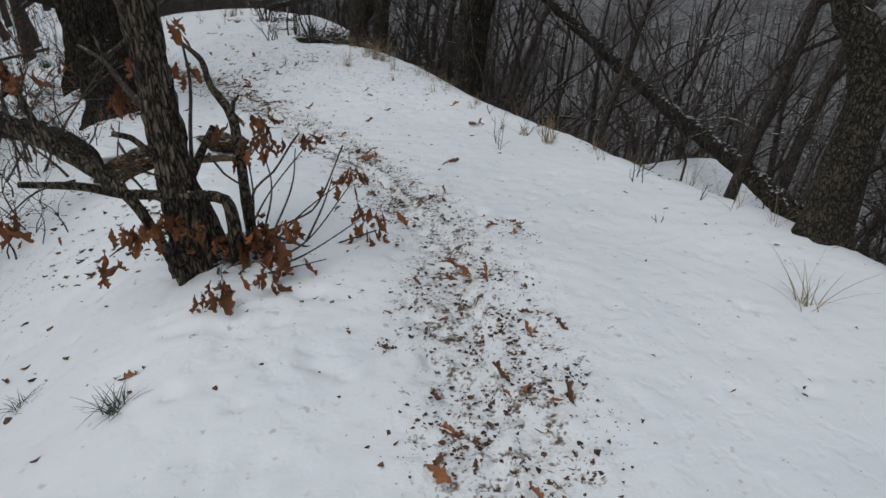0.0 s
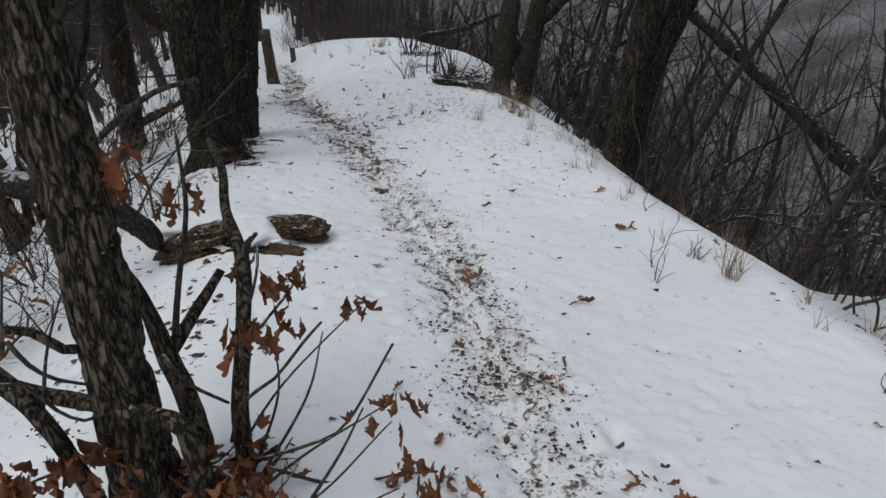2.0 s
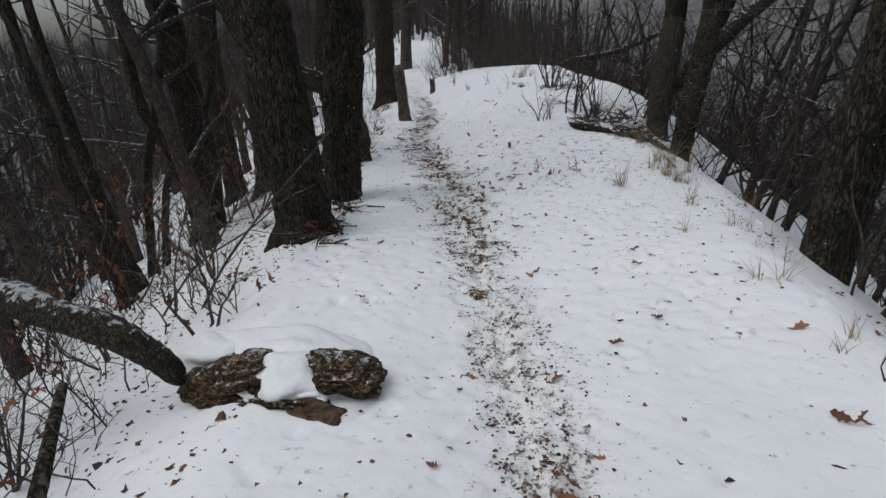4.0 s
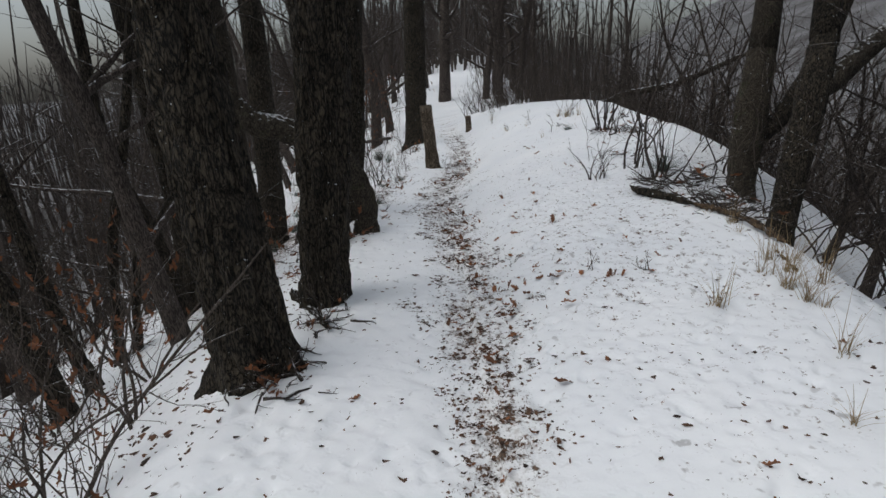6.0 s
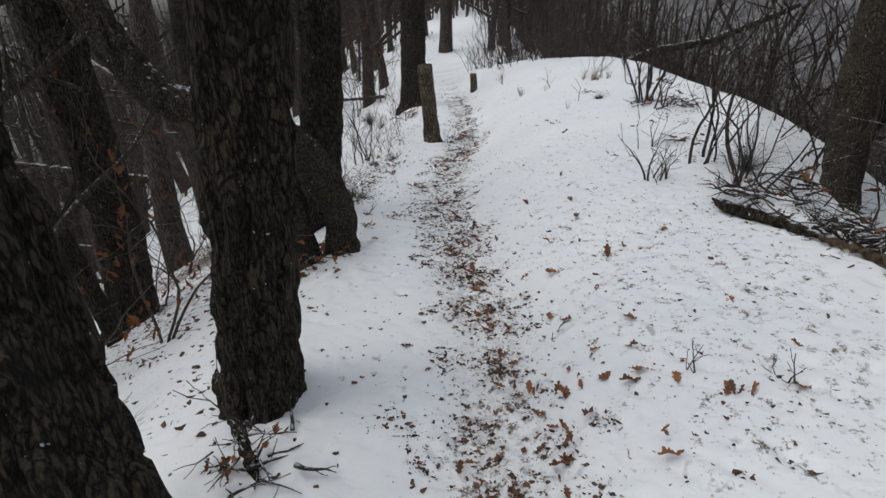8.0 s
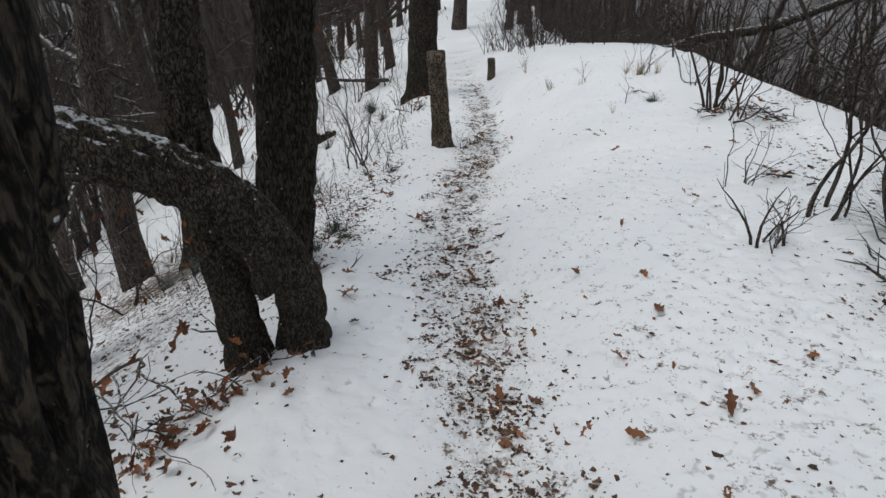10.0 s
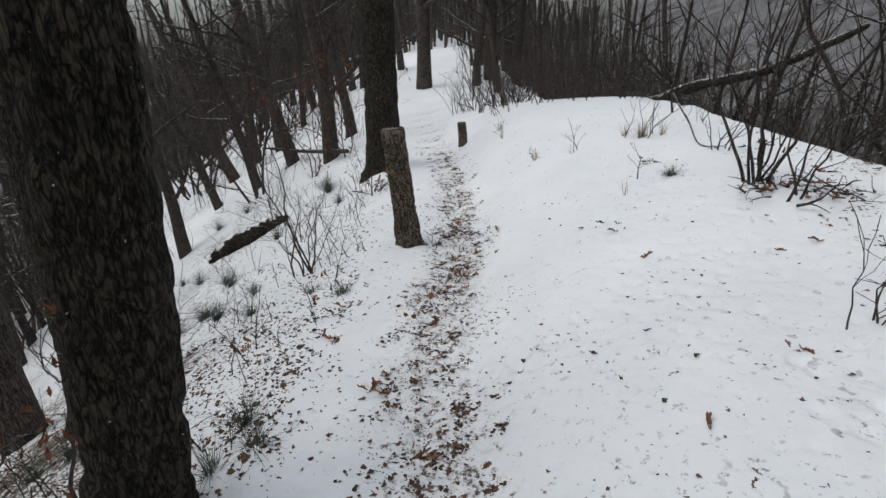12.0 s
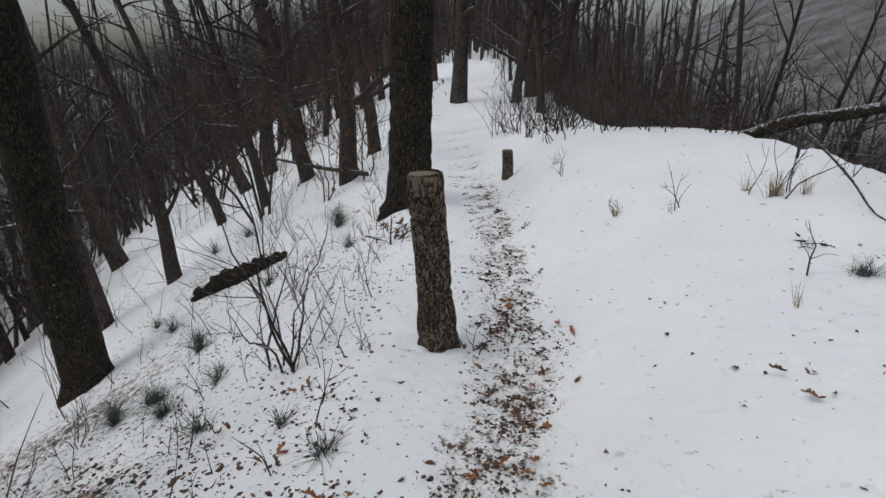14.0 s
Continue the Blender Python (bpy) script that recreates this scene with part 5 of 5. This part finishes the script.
lying_log("rotten_log", [(-1.8, 11.13, 0.55, 0.03), (-1.5, 10.92, 0.555, 0.034), (-1.2, 10.6, 0.545, 0.036), (-0.95, 10.25, 0.505, 0.03)], ROTTEN, "reddish rotten wood beside the dark branch", 26, 0.03, 20)
lying_log("rotten_log", [(-1.02, 10.15, 0.47, 0.035), (-0.85, 9.75, 0.43, 0.03), (-0.65, 9.4, 0.375, 0.034), (-0.45, 9.1, 0.3, 0.035)], ROTTEN, "brown rotten log among dry grass", 26, 0.03, 20)
lying_log("rotten_log", [(-4.56, 8.41, 0.14, 0.05), (-4.12, 8.19, 0.17, 0.04), (-3.67, 7.96, 0.18, 0.03)], BARK_DARK, "dark rotten stick by the trunk's foot", 24, 0.02, 22)


# ---- leaves and shreds on the snow ----
def fallen_leaves():
    rng = random.Random(9)
    for i in range(300):
        y = 1.4 + 16 * rng.random()
        kind = rng.random()
        u = rng.gauss(0, 0.25) if kind < 0.55 else (rng.uniform(0.2, 3.2) if kind < 0.8 else -rng.uniform(0.4, 3.0))
        if i % 4 == 0:
            y, u = rng.gauss(9.6, 1.0), abs(rng.gauss(0.5, 0.6))
        x = table(PATH_X, y) + u
        if x > table(CREST_X, y) + 0.3:
            continue
        ob = tagged(new("fallen_leaf", FALLEN[i % len(FALLEN)]), "dry brown oak leaf lying on the snow", "leaf", "fallen leaves on the snow")
        s = 0.35 + 0.6 * rng.random() ** 1.5
        ob.matrix_basis = pose(x, y, surface(x, y) + 0.004, rng.gauss(0, 16), rng.gauss(0, 16), rng.uniform(0, 360)) @ Matrix.Diagonal((s, s, s, 1))


def shreds():
    """Trodden leaf crumbs and bark bits, thick along the path and thin over the snow."""
    rng = random.Random(10)
    g = Geo()

    def bit(x, y, size):
        """A curled scrap of leaf, or now and then a splinter."""
        z = surface(x, y) + 0.003
        a = rng.uniform(0, 6.28)
        wide = 0.1 if rng.random() < 0.25 else rng.uniform(0.4, 0.85)
        base, n = len(g.v), 7
        bend = rng.uniform(-0.5, 0.9)
        g.v.append((x, y, z + size * rng.uniform(0.0, 0.3)))
        for k in range(n):
            t = 6.283 * (k + rng.uniform(-0.3, 0.3)) / n
            r = size * (rng.uniform(0.9, 1.5) if k % 2 else rng.uniform(0.5, 1.1))
            px, py = math.cos(t) * r, math.sin(t) * r * wide
            g.v.append((x + math.cos(a) * px - math.sin(a) * py, y + math.sin(a) * px + math.cos(a) * py, z + size * rng.uniform(-0.25, 0.3) + bend * px * px / size * 0.3))
        g.f += [(base, base + 1 + k, base + 1 + (k + 1) % n) for k in range(n)]
    for i in range(680):
        cy = 0.8 + 20 * rng.random()
        cx, wide = table(PATH_X, cy) + rng.gauss(0, 0.25 if 8.3 < cy < 12.5 else 0.17), rng.uniform(0.02, 0.075)
        for k in range(rng.randint(14, 60)):
            bit(cx + rng.gauss(0, wide), cy + rng.gauss(0, wide * 1.2), (0.0028 + 0.012 * rng.random() ** 3) * (1.0 if cy < 7 else 1.45))
    for i in range(7500):
        y = 0.8 + 21 * rng.random()
        x = table(PATH_X, y) + rng.gauss(0, 0.3 if 8.3 < y < 12.5 else 0.2)
        if noise.noise((x * 2.2, y * 2.2, 6.0)) + 0.35 * noise.noise((x * 6, y * 6, 1.0)) < rng.uniform(-0.35, 0.35):
            continue
        bit(x, y, 0.0025 + 0.009 * rng.random() ** 3)
    for i in range(7000):
        y = 0.8 + 18 * rng.random()
        lo, hi = table(PATH_X, y) - 4.5, table(CREST_X, y) + 0.6
        x = rng.uniform(lo, hi)
        clean = 0.45 if x > table(PATH_X, y) + 0.6 and y < 7.5 else 0.0
        if noise.noise((x * 1.1, y * 1.1, 2.0)) < rng.uniform(-0.15, 0.5) + clean:
            continue
        bit(x, y, (0.004 + 0.013 * rng.random() ** 2) * (1.7 if x < table(PATH_X, y) - 1.2 else 1))
    for i in range(2300):
        y = rng.uniform(7.6, 13.5)
        x = table(PATH_X, y) + 0.25 + abs(rng.gauss(0, 1.3))
        if x > table(CREST_X, y) + 0.3 or noise.noise((x * 1.8, y * 1.8, 12.0)) < rng.uniform(-0.05, 0.5):
            continue
        bit(x, y, 0.004 + 0.014 * rng.random() ** 2)
    for i in range(12000):
        y = rng.uniform(3, 20)
        d = rng.uniform(0.1, 6)
        x = table(PATH_X, y) - table(SHELF, y) - d
        if noise.noise((x * 0.8, y * 0.8, 8.0)) + 0.5 * noise.noise((x * 2.4, y * 2.4, 3.0)) < rng.uniform(0.0, 0.55) - (0.2 if 10.5 < y < 13 else 0.24):
            continue
        bit(x, y, (0.008 + 0.03 * rng.random() ** 1.5) * (1.0 if y < 13 else 0.6))
    for i in range(1700):
        y = rng.uniform(3, 18)
        x = table(CREST_X, y) + rng.gauss(0.3, 0.35)
        if noise.noise((x * 2.0, y * 2.0, 15.0)) < rng.uniform(-0.1, 0.4):
            continue
        bit(x, y, rng.uniform(0.006, 0.022))
    for i in range(340):
        y = rng.gauss(11.9, 0.9) if i % 4 else rng.uniform(10.6, 17.0)
        cx, cy = table(PATH_X, y) - table(SHELF, y) - 0.1 - 3.4 * rng.random() ** 1.4, y
        for k in range(rng.randint(6, 26)):
            bit(cx + rng.gauss(0, 0.17), cy + rng.gauss(0, 0.09), 0.005 + 0.016 * rng.random() ** 1.8)
    for i in range(130):
        y = rng.uniform(11.2, 16.5)
        cx = table(CREST_X, y) - 0.5 + rng.gauss(0.5, 0.5)
        for k in range(rng.randint(3, 12)):
            bit(cx + rng.gauss(0, 0.07), y + rng.gauss(0, 0.07), 0.006 + 0.02 * rng.random() ** 2)
    for x, y, r, deep in DENTS:
        if rng.random() < (0.5 if y < 11.5 else 0.25):
            bit(x + rng.gauss(0, r * 0.3), y + rng.gauss(0, r * 0.3), r * rng.uniform(0.3, 0.75))
    tagged(part("leaf_litter", g, SHRED, smooth=False), "trodden brown leaf crumbs scattered on the snow", "leaf litter", kind="stuff")


fallen_leaves()
shreds()

# the plan's unit to metres
for ob in list(scene.objects):
    if ob.parent is None and ob.type in {"MESH", "EMPTY"}:
        ob.matrix_basis = Matrix.Scale(SIZE, 4) @ ob.matrix_basis
